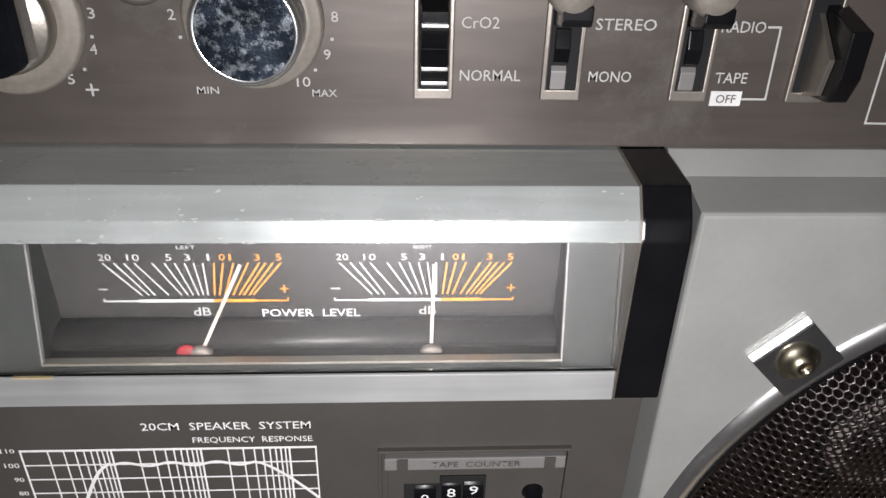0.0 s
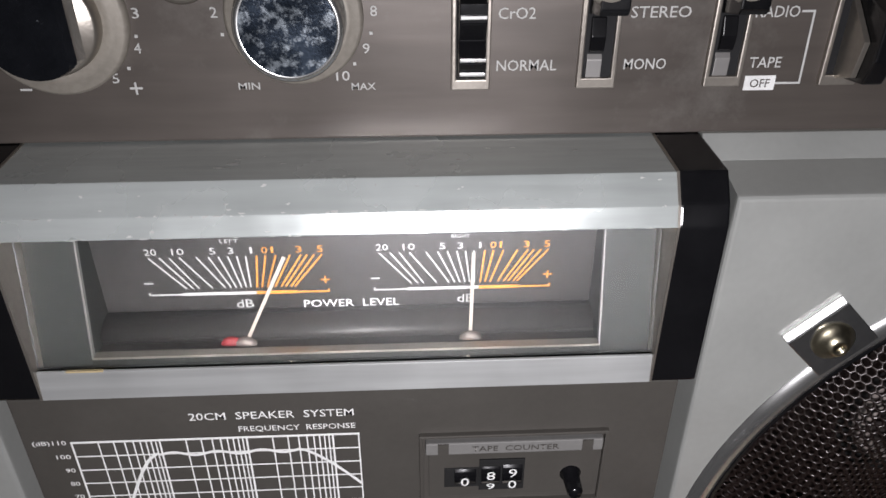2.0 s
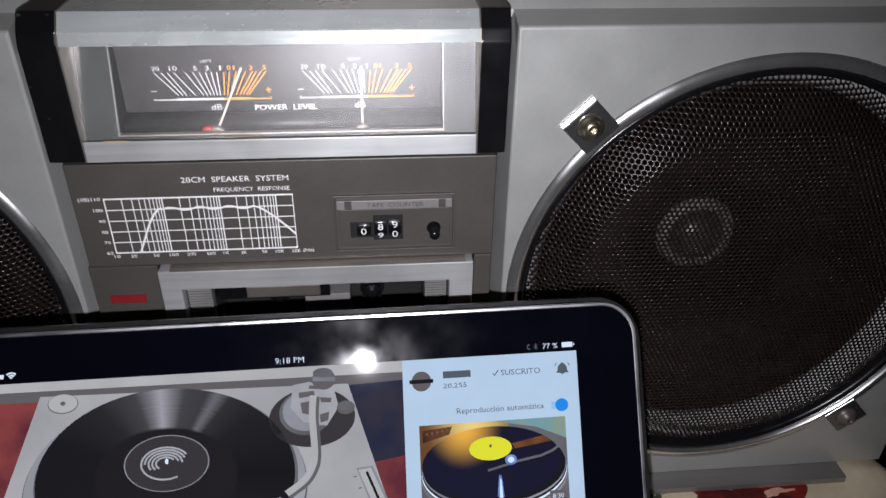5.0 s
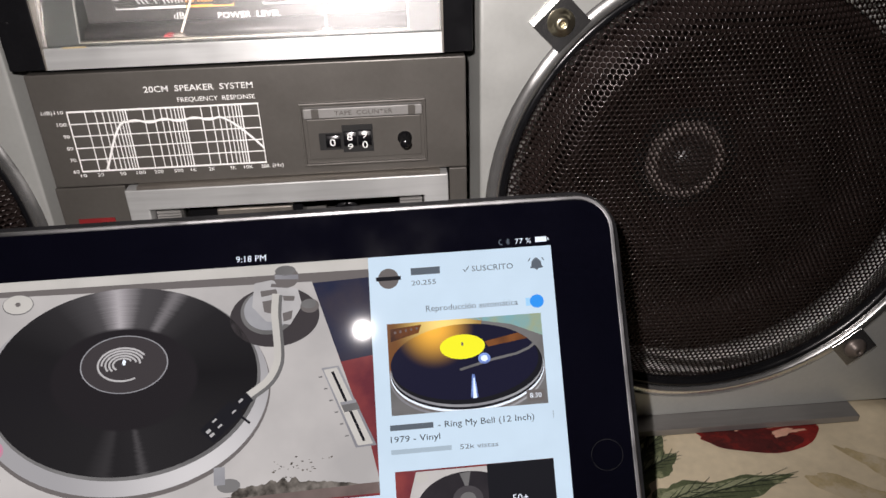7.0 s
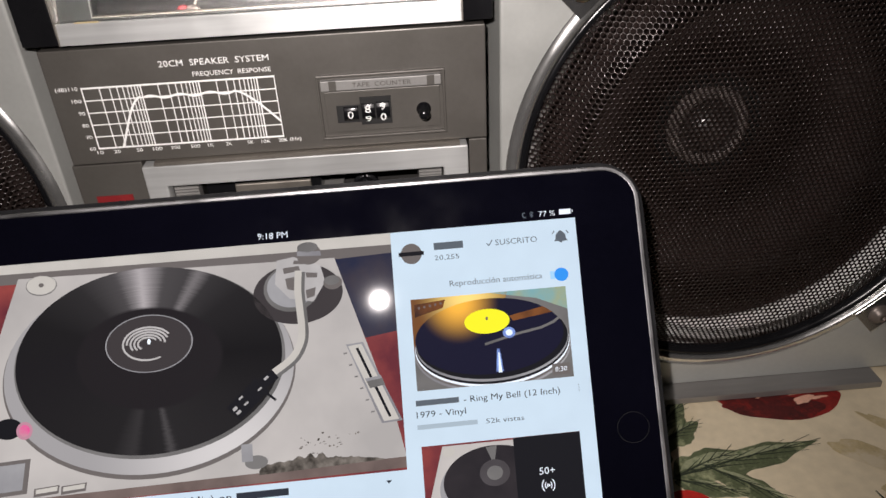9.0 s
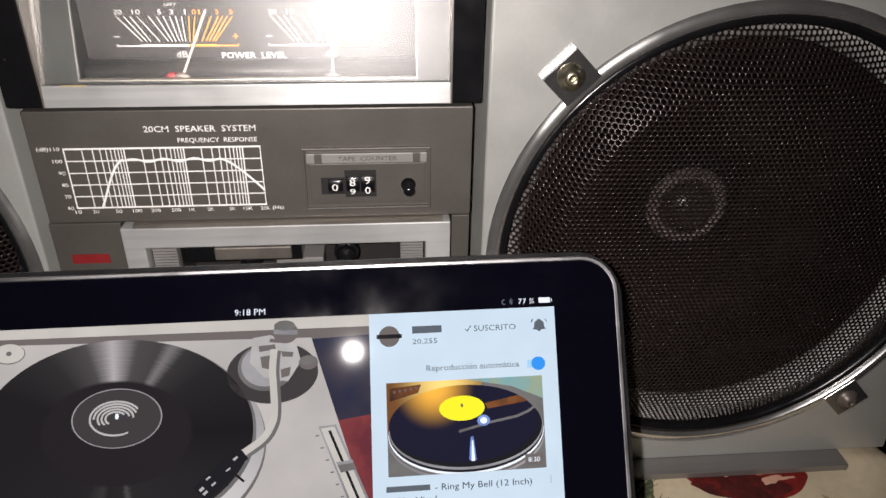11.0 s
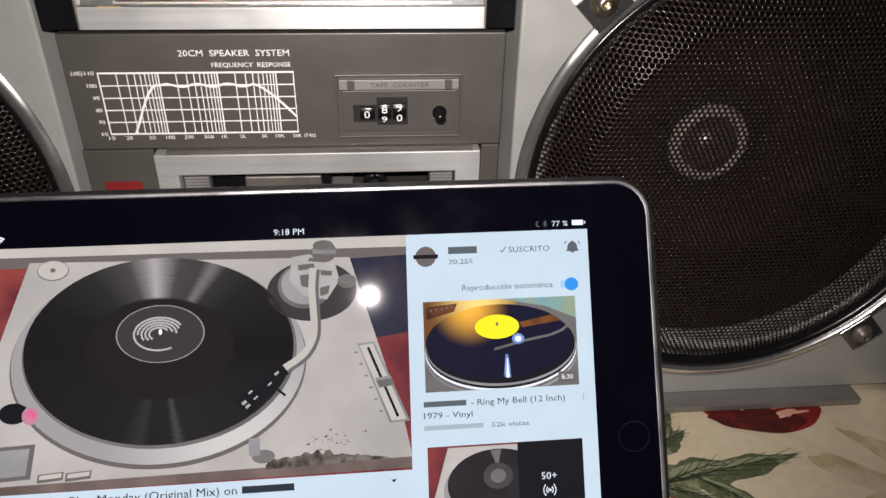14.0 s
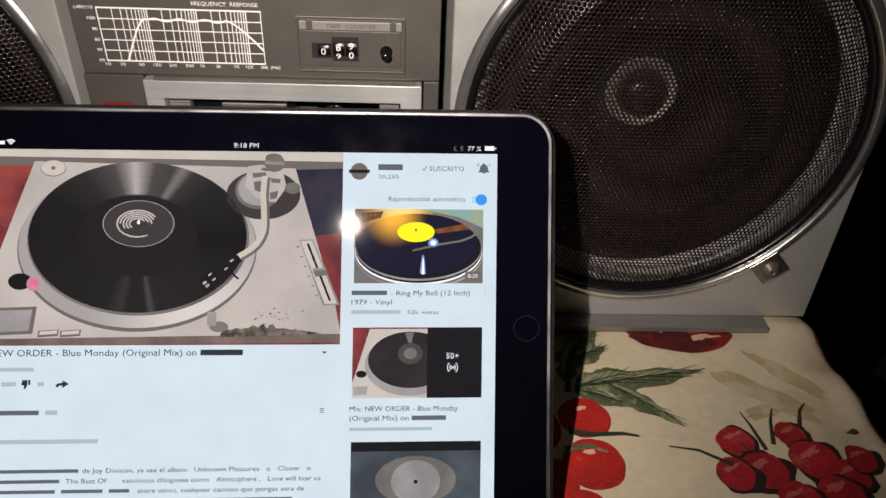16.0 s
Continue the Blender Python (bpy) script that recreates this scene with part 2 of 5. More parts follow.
def frame_ring(x0, x1, z0, z1, a0, a1, c0, c1, y0, y1, bevel=0.0):
    """One upright frame with an opening from a0, c0 to a1, c1."""
    bm = bmesh.new()
    loops = []
    for y in (y0, y1):
        loops.append([bm.verts.new((x, y, z)) for x, z in ((x0, z0), (x1, z0), (x1, z1), (x0, z1))])
        loops.append([bm.verts.new((x, y, z)) for x, z in ((a0, c0), (a1, c0), (a1, c1), (a0, c1))])
    of, inf, ob_, inb = loops
    for i in range(4):
        j = (i + 1) % 4
        for q in ((of[i], of[j], inf[j], inf[i]), (ob_[i], ob_[j], inb[j], inb[i]), (of[i], of[j], ob_[j], ob_[i]), (inf[i], inf[j], inb[j], inb[i])):
            bm.faces.new(q)
    bmesh.ops.recalc_face_normals(bm, faces=bm.faces[:])
    if bevel:
        sharp = [e for e in bm.edges if len(e.link_faces) == 2 and e.calc_face_angle() > 0.5]
        bmesh.ops.bevel(bm, geom=sharp, offset=bevel, segments=2, affect="EDGES", profile=0.6)
    return bm


def stroke(bm, pts, w, y):
    """A painted line in an upright plane."""
    for (x0, z0), (x1, z1) in zip(pts, pts[1:]):
        d = Vector((x1 - x0, z1 - z0))
        if d.length < 1e-9:
            continue
        d.normalize()
        e, o = d * (w * 0.35), Vector((-d.y, d.x)) * (w / 2)
        c = [(x0 - e.x + o.x, z0 - e.y + o.y), (x0 - e.x - o.x, z0 - e.y - o.y), (x1 + e.x - o.x, z1 + e.y - o.y), (x1 + e.x + o.x, z1 + e.y + o.y)]
        bm.faces.new([bm.verts.new((x, y, z)) for x, z in c])
    return bm


def ribbon(pts, w, place, bm=None):
    """A line of even width through 2D points, with mitred bends and no overlap."""
    bm = bm or bmesh.new()
    left, right = [], []
    for i, p in enumerate(pts):
        a, b, p = Vector(pts[max(i - 1, 0)]), Vector(pts[min(i + 1, len(pts) - 1)]), Vector(p)
        d0 = (p - a).normalized() if i else (b - p).normalized()
        d1 = (b - p).normalized() if i < len(pts) - 1 else d0
        d = (d0 + d1).normalized() if (d0 + d1).length > 1e-6 else d0
        o = Vector((-d.y, d.x)) * (w / 2) / max(d.dot(d0), 0.4)
        left.append(bm.verts.new(place(p.x + o.x, p.y + o.y)))
        right.append(bm.verts.new(place(p.x - o.x, p.y - o.y)))
    for i in range(len(pts) - 1):
        bm.faces.new((left[i], right[i], right[i + 1], left[i + 1]))
    return bm


def letters(text, width, height, place, bm=None, weight=0.004):
    """Letters of the built-in font, fitted to a width and a capital's height; place maps (u, v up) into the plan."""
    cu = bpy.data.curves.new("letters", "FONT")
    cu.body, cu.size, cu.resolution_u, cu.offset = text, 1.0, 2, weight
    ob = bpy.data.objects.new("letters", cu)
    me = bpy.data.meshes.new_from_object(ob)
    bpy.data.objects.remove(ob)
    bpy.data.curves.remove(cu)
    bm = bm or bmesh.new()
    if not me.vertices:
        return bm
    first = len(bm.verts)
    bm.from_mesh(me)
    bpy.data.meshes.remove(me)
    bm.verts.ensure_lookup_table()
    vs = bm.verts[first:]
    x0, x1 = min(v.co.x for v in vs), max(v.co.x for v in vs)
    for v in vs:
        v.co = place((v.co.x - x0) / max(x1 - x0, 1e-6) * width, v.co.y / 0.70 * height)
    return bm


def words(text, x, z, width, height, y, bm=None, centre=False):
    """Letters on an upright plane; (x, z) is where the base line begins."""
    width *= 0.4 if text == "1" else 1
    x -= width / 2 if centre else 0
    return letters(text, width, height, lambda u, v: Vector((x + u, y, z + v)), bm)


# ---- the room and the table ----
def room():
    def slab(name, x0, x1, y0, y1, z0, z1, mat):
        bm = box(x0, x1, y0, y1, z0, z1)
        for v in bm.verts:
            v.co *= UNIT
        me = bpy.data.meshes.new(name)
        bm.to_mesh(me)
        bm.free()
        me.materials.append(mat)
        return tagged(new(name, me), kind="structure")
    slab("floor", -1.6, 1.6, -1.7, 1.4, -0.90, -0.85, M["floor"])
    slab("wall_north", -1.6, 1.6, 1.3, 1.4, -0.85, 1.6, M["wall"])
    slab("wall_south", -1.6, 1.6, -1.7, -1.6, -0.85, 1.6, M["wall"])
    slab("wall_west", -1.7, -1.6, -1.6, 1.3, -0.85, 1.6, M["wall"])
    slab("wall_east", 1.6, 1.7, -1.6, 1.3, -0.85, 1.6, M["wall"])
    slab("ceiling", -1.6, 1.6, -1.6, 1.3, 1.6, 1.65, M["wall"])


room()
EDGE = 0.378  # where the cloth turns over the table's side


def cloth_at(s, y):
    """The cloth's place at s across the table and y along it; past the edge it hangs down."""
    wave = 0.0010 * noise.noise(Vector((s * 14, y * 9, 0.3))) + 0.0006 * noise.noise(Vector((s * 30, y * 38, 1.7)))
    if s > 0.30:
        wave += 0.0060 * min((s - 0.30) / 0.08, 1.6) * noise.noise(Vector((s * 18 + y * 22, y * 30 - s * 22, 4.0)))
    r, over = 0.012, s - EDGE
    if over <= 0:
        return Vector((s, y, wave - 0.0012))
    a = over / r
    if a < math.pi / 2:
        return Vector((EDGE + r * math.sin(a), y, wave - 0.0012 - r * (1 - math.cos(a))))
    drop = over - r * math.pi / 2
    fold = 0.010 * min(drop / 0.1, 1) * math.sin(y * 38 + 1.1) + wave
    return Vector((EDGE + r + fold + 0.10 * drop, y, -0.0012 - r - drop))


def tablecloth():
    cloth = thing("tablecloth", (0, 0, 0), "cream cotton tablecloth printed with red tomatoes, radishes and leaves", "tablecloth")
    bm = bmesh.new()
    ss = list(np.linspace(-0.62, 0.30, 60)) + list(np.linspace(0.306, 0.372, 12)) + list(np.linspace(0.376, 0.41, 14)) + list(np.linspace(0.42, 0.62, 16))
    ys = list(np.linspace(-0.55, -0.20, 30)) + list(np.linspace(-0.194, 0.06, 44)) + list(np.linspace(0.07, 0.32, 20))
    grid = [[bm.verts.new(cloth_at(s, y)) for y in ys] for s in ss]
    for i in range(len(ss) - 1):
        for j in range(len(ys) - 1):
            bm.faces.new((grid[i][j], grid[i + 1][j], grid[i + 1][j + 1], grid[i][j + 1]))
    part("sheet", bm, M["cloth"], cloth, smooth=True)
    return cloth


CLOTH = tablecloth()
table = thing("table", (0, -0.1, -0.85), "dark wooden table under a cream cloth", "table")
part("tabletop", box(-0.60, 0.380, -0.53, 0.31, -0.032, -0.004, 0.003), M["wood"], table)
for lx in (-0.56, 0.33):
    for ly in (-0.49, 0.25):
        part("leg", box(lx, lx + 0.05, ly, ly + 0.05, -0.85, -0.032, 0.003), M["wood"], table)


def print_shape(name, outline, material, layer=1):
    """A printed motif on the cloth: a closed outline of (s, y) points, filled in rings so that it follows the cloth."""
    bm = bmesh.new()
    cs = sum(p[0] for p in outline) / len(outline)
    cy = sum(p[1] for p in outline) / len(outline)
    lift = Vector((0.0003, 0, 0.0004)) * layer
    mid = bm.verts.new(cloth_at(cs, cy) + lift)
    last, steps = None, (0.25, 0.5, 0.75, 1.0)
    for k in steps:
        ring = [bm.verts.new(cloth_at(cs + (s - cs) * k, cy + (y - cy) * k) + lift) for s, y in outline]
        for i in range(len(ring)):
            j = (i + 1) % len(ring)
            if last is None:
                bm.faces.new((mid, ring[i], ring[j]))
            else:
                bm.faces.new((last[i], ring[i], ring[j], last[j]))
        last = ring
    bmesh.ops.recalc_face_normals(bm, faces=bm.faces[:])
    return part(name, bm, material, CLOTH, smooth=True)


def blob(s, y, rs, ry, turn=0, rag=0.05, n=36, seed=0.0, point=0.0):
    c, d = math.cos(radians(turn)), math.sin(radians(turn))
    out = []
    for i in range(n):
        a = 2 * math.pi * i / n
        k = 1 + rag * noise.noise(Vector((math.cos(a) * 1.7, math.sin(a) * 1.7, seed)))
        u, v = rs * k * math.cos(a), ry * k * math.sin(a) * (1 - point * abs(math.cos(a)) ** 3)
        out.append((s + u * c - v * d, y + u * d + v * c))
    return out


def leaf(s0, y0, s1, y1, width, teeth=7, seed=0.0):
    """A toothed, pointed leaf from its stalk to its tip."""
    d = Vector((s1 - s0, y1 - y0))
    o = Vector((-d.y, d.x)).normalized()
    side = []
    for i in range(teeth * 4 + 1):
        f = i / (teeth * 4)
        w = width * math.sin(math.pi * min(f ** 0.75, 1)) * (1 + 0.05 * math.sin(f * teeth * 2 * math.pi + seed) + 0.45 * noise.noise(Vector((f * 5, seed, 2.0)))) * 0.5
        side.append((f, w))
    up = [(s0 + d.x * f + o.x * w, y0 + d.y * f + o.y * w) for f, w in side]
    down = [(s0 + d.x * f - o.x * w, y0 + d.y * f - o.y * w) for f, w in reversed(side[1:-1])]
    return up + down


def stem(name, pts, w, material, layer=2):
    out_a, out_b = [], []
    for i, (s, y) in enumerate(pts):
        a, b = Vector(pts[max(i - 1, 0)]), Vector(pts[min(i + 1, len(pts) - 1)])
        d = (b - a).normalized()
        k = w * (1 - 0.7 * i / (len(pts) - 1)) / 2
        out_a.append((s - d.y * k, y + d.x * k))
        out_b.append((s + d.y * k, y - d.x * k))
    bm = bmesh.new()
    lift = Vector((0.0003, 0, 0.0004)) * layer
    va = [bm.verts.new(cloth_at(*p) + lift) for p in out_a]
    vb = [bm.verts.new(cloth_at(*p) + lift) for p in out_b]
    for i in range(len(pts) - 1):
        bm.faces.new((va[i], vb[i], vb[i + 1], va[i + 1]))
    return part(name, bm, material, CLOTH)


def prints():
    print_shape("pepper_print", blob(0.282, -0.008, 0.040, 0.021, -6, 0.08, seed=2.0, point=0.25), M["pepper"])
    print_shape("pepper_shade", blob(0.276, -0.017, 0.032, 0.0105, -7, 0.20, seed=3.0, point=0.3), M["maroon"], 1.5)
    for k, (a, b, w, t) in enumerate(((0.300, -0.006, 0.011, 12), (0.288, 0.000, 0.009, 25), (0.306, -0.012, 0.007, 5), (0.276, -0.004, 0.008, 35))):
        print_shape("pepper_streak", blob(a, b, w, 0.0013, t, 0.5, seed=40.0 + k), M["pale"], 1.8)
    print_shape("pepper_highlight", blob(0.297, -0.013, 0.008, 0.0028, 20, 0.6, seed=5.0), M["pale"], 2)
    for i, (a, b, c, d, w) in enumerate(((0.196, -0.066, 0.289, -0.047, 0.020), (0.215, -0.060, 0.262, -0.098, 0.016), (0.196, -0.066, 0.240, -0.050, 0.022),
                                         (0.198, -0.040, 0.226, -0.024, 0.018), (0.196, -0.034, 0.222, -0.006, 0.020), (0.190, -0.060, 0.206, -0.012, 0.018),
                                         (0.196, -0.068, 0.232, -0.082, 0.012))):
        print_shape("leaf_print", leaf(a, b, c, d, w, 6, i * 1.3), M["leaf"], 1 + i % 3)
        stem("leaf_vein", [(a, b), (a + (c - a) * 0.5, b + (d - b) * 0.5 + 0.001), (c, d)], 0.0013, M["dark_leaf"], 5)
        run, nx, ny = math.hypot(c - a, d - b), -(d - b), c - a
        for k in range(9):
            f, side = 0.06 + 0.085 * k, (1 if k % 2 else -1)
            q = w * 0.30 * math.sin(math.pi * f ** 0.75) / run
            g = min(f + 0.30, 0.97)
            stem("leaf_side_vein", [(a + (c - a) * f, b + (d - b) * f), (a + (c - a) * g + side * nx * q, b + (d - b) * g + side * ny * q)], 0.0008, M["dark_leaf"], 5)
        print_shape("pale_leaf_blade", [(a + (c - a) * f + nx * q / run, b + (d - b) * f + ny * q / run) for f, q in
                                        ((0.10, 0.002), (0.30, 0.002), (0.60, 0.0015), (0.90, 0.0004), (0.65, w * 0.26), (0.45, w * 0.30), (0.28, w * 0.30), (0.15, w * 0.16))], M["pale_leaf"], 4)
    stem("dark_stalk", [(0.190, -0.070), (0.196, -0.040), (0.206, -0.020), (0.214, -0.004)], 0.004, M["dark_leaf"], 5)
    for i, (s, y, r) in enumerate(((0.198, -0.090, 0.0165), (0.197, -0.126, 0.0185), (0.168, -0.140, 0.018), (0.164, -0.100, 0.018), (0.186, -0.162, 0.017))):
        print_shape("tomato_shadow", blob(s + 0.001, y - 0.0012, r * 1.03, r * 0.97, 20 * i, 0.06, seed=i * 3.1), M["radish"], 1)
        print_shape("tomato_print", blob(s, y, r, r * 0.92, 20 * i, 0.05, seed=i * 3.1), M["tomato"], 2 + i % 2)
        print_shape("tomato_highlight", blob(s - r * 0.1, y + r * 0.35, r * 0.22, r * 0.10, 10, 0.5, seed=i + 0.5), M["pale"], 5)
    stem("tomato_stalk", [(0.185, -0.104), (0.200, -0.106), (0.218, -0.105), (0.228, -0.107)], 0.0045, M["dark_leaf"], 6)
    stem("tomato_stalk", [(0.180, -0.118), (0.196, -0.115), (0.206, -0.120)], 0.005, M["leaf"], 6)
    for i, (s, y, r) in enumerate((s, y, r * 0.90) for s, y, r in ((0.290, -0.109, 0.0135), (0.300, -0.131, 0.0165), (0.281, -0.134, 0.014), (0.326, -0.104, 0.0115), (0.333, -0.124, 0.017),
                                   (0.351, -0.134, 0.013), (0.338, -0.148, 0.016), (0.312, -0.152, 0.015), (0.362, -0.122, 0.011))):
        print_shape("radish_shadow", blob(s + 0.002, y - 0.0015, r * 1.12, r * 1.08, 0, 0.25, seed=i * 2.0), M["umber"], 1 + 0.3 * i)
        print_shape("radish_print", blob(s, y, r, r * 0.90, 35 * i, 0.10, seed=i * 1.7, point=0.1), M["radish"], 1.15 + 0.3 * i)
        print_shape("radish_highlight", blob(s - r * 0.1, y + r * 0.35, r * 0.50, r * 0.14, 25, 0.9, seed=i + 9.0), M["blush"], 1.25 + 0.3 * i)
    for a, b, c, d in ((0.281, -0.128, 0.246, -0.114), (0.312, -0.112, 0.322, -0.083), (0.306, -0.116, 0.300, -0.086), (0.334, -0.098, 0.346, -0.078)):
        stem("radish_root", [(a, b), ((a + c) / 2, (b + d) / 2 + 0.004), (c, d)], 0.003, M["dark_leaf"], 3)
    for i, (s, y, a, b, t) in enumerate(((0.325, -0.070, 0.036, 0.010, -35), (0.345, -0.050, 0.030, 0.006, -50), (0.318, -0.084, 0.018, 0.005, 20))):
        print_shape("beige_root_print", blob(s, y, a, b, t, 0.5, seed=20.0 + i), M["beige"], 1)
    for i, (s, y, a, b, t, m) in enumerate(((0.392, -0.020, 0.010, 0.020, 0, "pepper"), (0.400, -0.060, 0.012, 0.020, 10, "leaf"), (0.396, -0.105, 0.010, 0.018, 0, "radish"),
                                            (0.405, -0.135, 0.014, 0.02, 0, "dark_leaf"), (0.398, -0.085, 0.006, 0.012, 30, "dark_leaf"), (0.40, 0.02, 0.01, 0.02, 0, "leaf"))):
        print_shape("hanging_motif", blob(s, y, a, b, t, 0.5, seed=30.0 + i), M[m], 2)


prints()

# ---- the boombox ----
BOX = thing("boombox", (0, 0.09, 0), "large silver cassette boombox with two round speakers on a tablecloth", "boombox")
SP_X, SP_Z = 0.2462, 0.1540
FACE = 0.003


def cabinet():
    part("cabinet", box(-0.3775, 0.3775, 0.070, 0.185, 0.004, 0.398, 0.006), M["matt"], BOX, "black rear shell")
    for sx in (-1, 1):
        for fy in (0.085, 0.165):
            part("foot", box(sx * 0.34 - 0.015, sx * 0.34 + 0.015, fy - 0.01, fy + 0.01, 0.0, 0.006, 0.001), M["matt"], BOX)


def speaker_panel(side):
    """Silver front with a sloped top, pierced by the round opening of the speaker."""
    bm = bmesh.new()
    x0, x1, z0, z1 = 0.1098, 0.3795, 0.006, 0.3015
    n, r = 72, 0.130
    cx, cz = SP_X, SP_Z

    def edge_point(a):
        c, s = math.cos(a), math.sin(a)
        k = min(((x1 - cx) / c if c > 1e-9 else 9), ((x0 - cx) / c if c < -1e-9 else 9), ((z1 - cz) / s if s > 1e-9 else 9), ((z0 - cz) / s if s < -1e-9 else 9))
        return cx + k * c, cz + k * s
    corners = [math.atan2(z - cz, x - cx) % (2 * math.pi) for x in (x0, x1) for z in (z0, z1)]
    angles = sorted([2 * math.pi * i / n for i in range(n)] + corners)
    outer = [bm.verts.new((edge_point(a)[0], FACE, edge_point(a)[1])) for a in angles]
    inner = [bm.verts.new((cx + r * math.cos(a), FACE, cz + r * math.sin(a))) for a in angles]
    deep = [bm.verts.new((cx + r * math.cos(a), 0.070, cz + r * math.sin(a))) for a in angles]
    back = []
    for a in angles:
        x, z = edge_point(a)
        if abs(z - z1) < 1e-6:
            back.append(bm.verts.new((x, 0.0185, 0.3056)))
        elif abs(x - x0) < 1e-6:
            back.append(bm.verts.new((x - 0.0045, 0.030, z)))
        elif abs(x - x1) < 1e-6:
            back.append(bm.verts.new((x, 0.070, z)))
        else:
            back.append(bm.verts.new((x, 0.070, z)))
    for i in range(len(angles)):
        j = (i + 1) % len(angles)
        bm.faces.new((outer[i], outer[j], inner[j], inner[i]))
        bm.faces.new((inner[i], inner[j], deep[j], deep[i]))
        bm.faces.new((outer[j], outer[i], back[i], back[j]))
    bmesh.ops.recalc_face_normals(bm, faces=bm.faces[:])
    if side < 0:
        bmesh.ops.scale(bm, vec=(-1, 1, 1), verts=bm.verts)
        bmesh.ops.reverse_faces(bm, faces=bm.faces[:])
    rim = [e for e in bm.edges if all(abs(v.co.y - FACE) < 1e-6 for v in e.verts)
           and all(min(abs(abs(v.co.x) - x0), abs(abs(v.co.x) - x1), abs(v.co.z - z1), abs(v.co.z - z0)) < 1e-6 for v in e.verts)]
    bmesh.ops.bevel(bm, geom=rim, offset=0.0014, segments=3, affect="EDGES", profile=0.6)
    panel = part("speaker_panel", bm, M["silver"], BOX, "satin silver panel")
    a, b = sorted((side * 0.1055, side * 0.3795))
    part("panel_top", prism([(0.0186, 0.3055), (0.0245, 0.3117), (0.060, 0.3117), (0.060, 0.302), (0.0186, 0.302)], a, b, 0.0004), M["silver"], BOX, "pale silver ledge")
    return panel


def grille_mesh(cx):
    """A sheet of round holes in staggered rows, pressed into a shallow dish with a sloping rim."""
    pitch, rim = 0.00284, 0.1225
    verts, faces, seen = [], [], {}

    def depth(x, z):
        r = math.hypot(x - cx, z - SP_Z)
        if r < 0.098:
            return -0.0060 - 0.002 * (1 - (r / 0.098) ** 2)
        f = min((r - 0.098) / 0.0245, 1)
        return -0.0060 + 0.0145 * f ** 1.15

    def point(x, z, back=0.0):
        key = (round(x, 6), round(z, 6), back)
        if key not in seen:
            seen[key] = len(verts)
            verts.append((x, depth(x, z) + back, z))
        return seen[key]
    rows = int(rim / (pitch * 0.866)) + 1
    for r in range(-rows, rows + 1):
        for q in range(-rows - 2, rows + 3):
            hx, hz = cx + pitch * (q + 0.5 * (r % 2)), SP_Z + pitch * 0.866 * r
            if math.hypot(hx - cx, hz - SP_Z) > rim:
                continue
            corner = [(hx + pitch / math.sqrt(3) * math.cos(radians(30 + 60 * k)), hz + pitch / math.sqrt(3) * math.sin(radians(30 + 60 * k))) for k in range(6)]
            outer = []
            for k in range(6):
                (ax, az), (bx, bz) = corner[k], corner[(k + 1) % 6]
                outer += [(ax, az), ((ax + bx) / 2, (az + bz) / 2)]
            hole = [(hx + pitch * 0.37 * math.cos(radians(30 + 30 * k)), hz + pitch * 0.37 * math.sin(radians(30 + 30 * k))) for k in range(12)]
            o, h, g = [point(*p) for p in outer], [point(*p, 0.00012) for p in hole], [point(*p, 0.0005) for p in hole]
            for k in range(12):
                j = (k + 1) % 12
                faces.append((o[k], o[j], h[j], h[k]))
                faces.append((h[k], h[j], g[j], g[k]))
    me = bpy.data.meshes.new("grille")
    at = ORIGIN[BOX]
    me.from_pydata([tuple((Vector(v) - at) * UNIT) for v in verts], [], faces)
    for f in me.polygons:
        f.use_smooth = True
    me.materials.append(M["grille"])
    return me


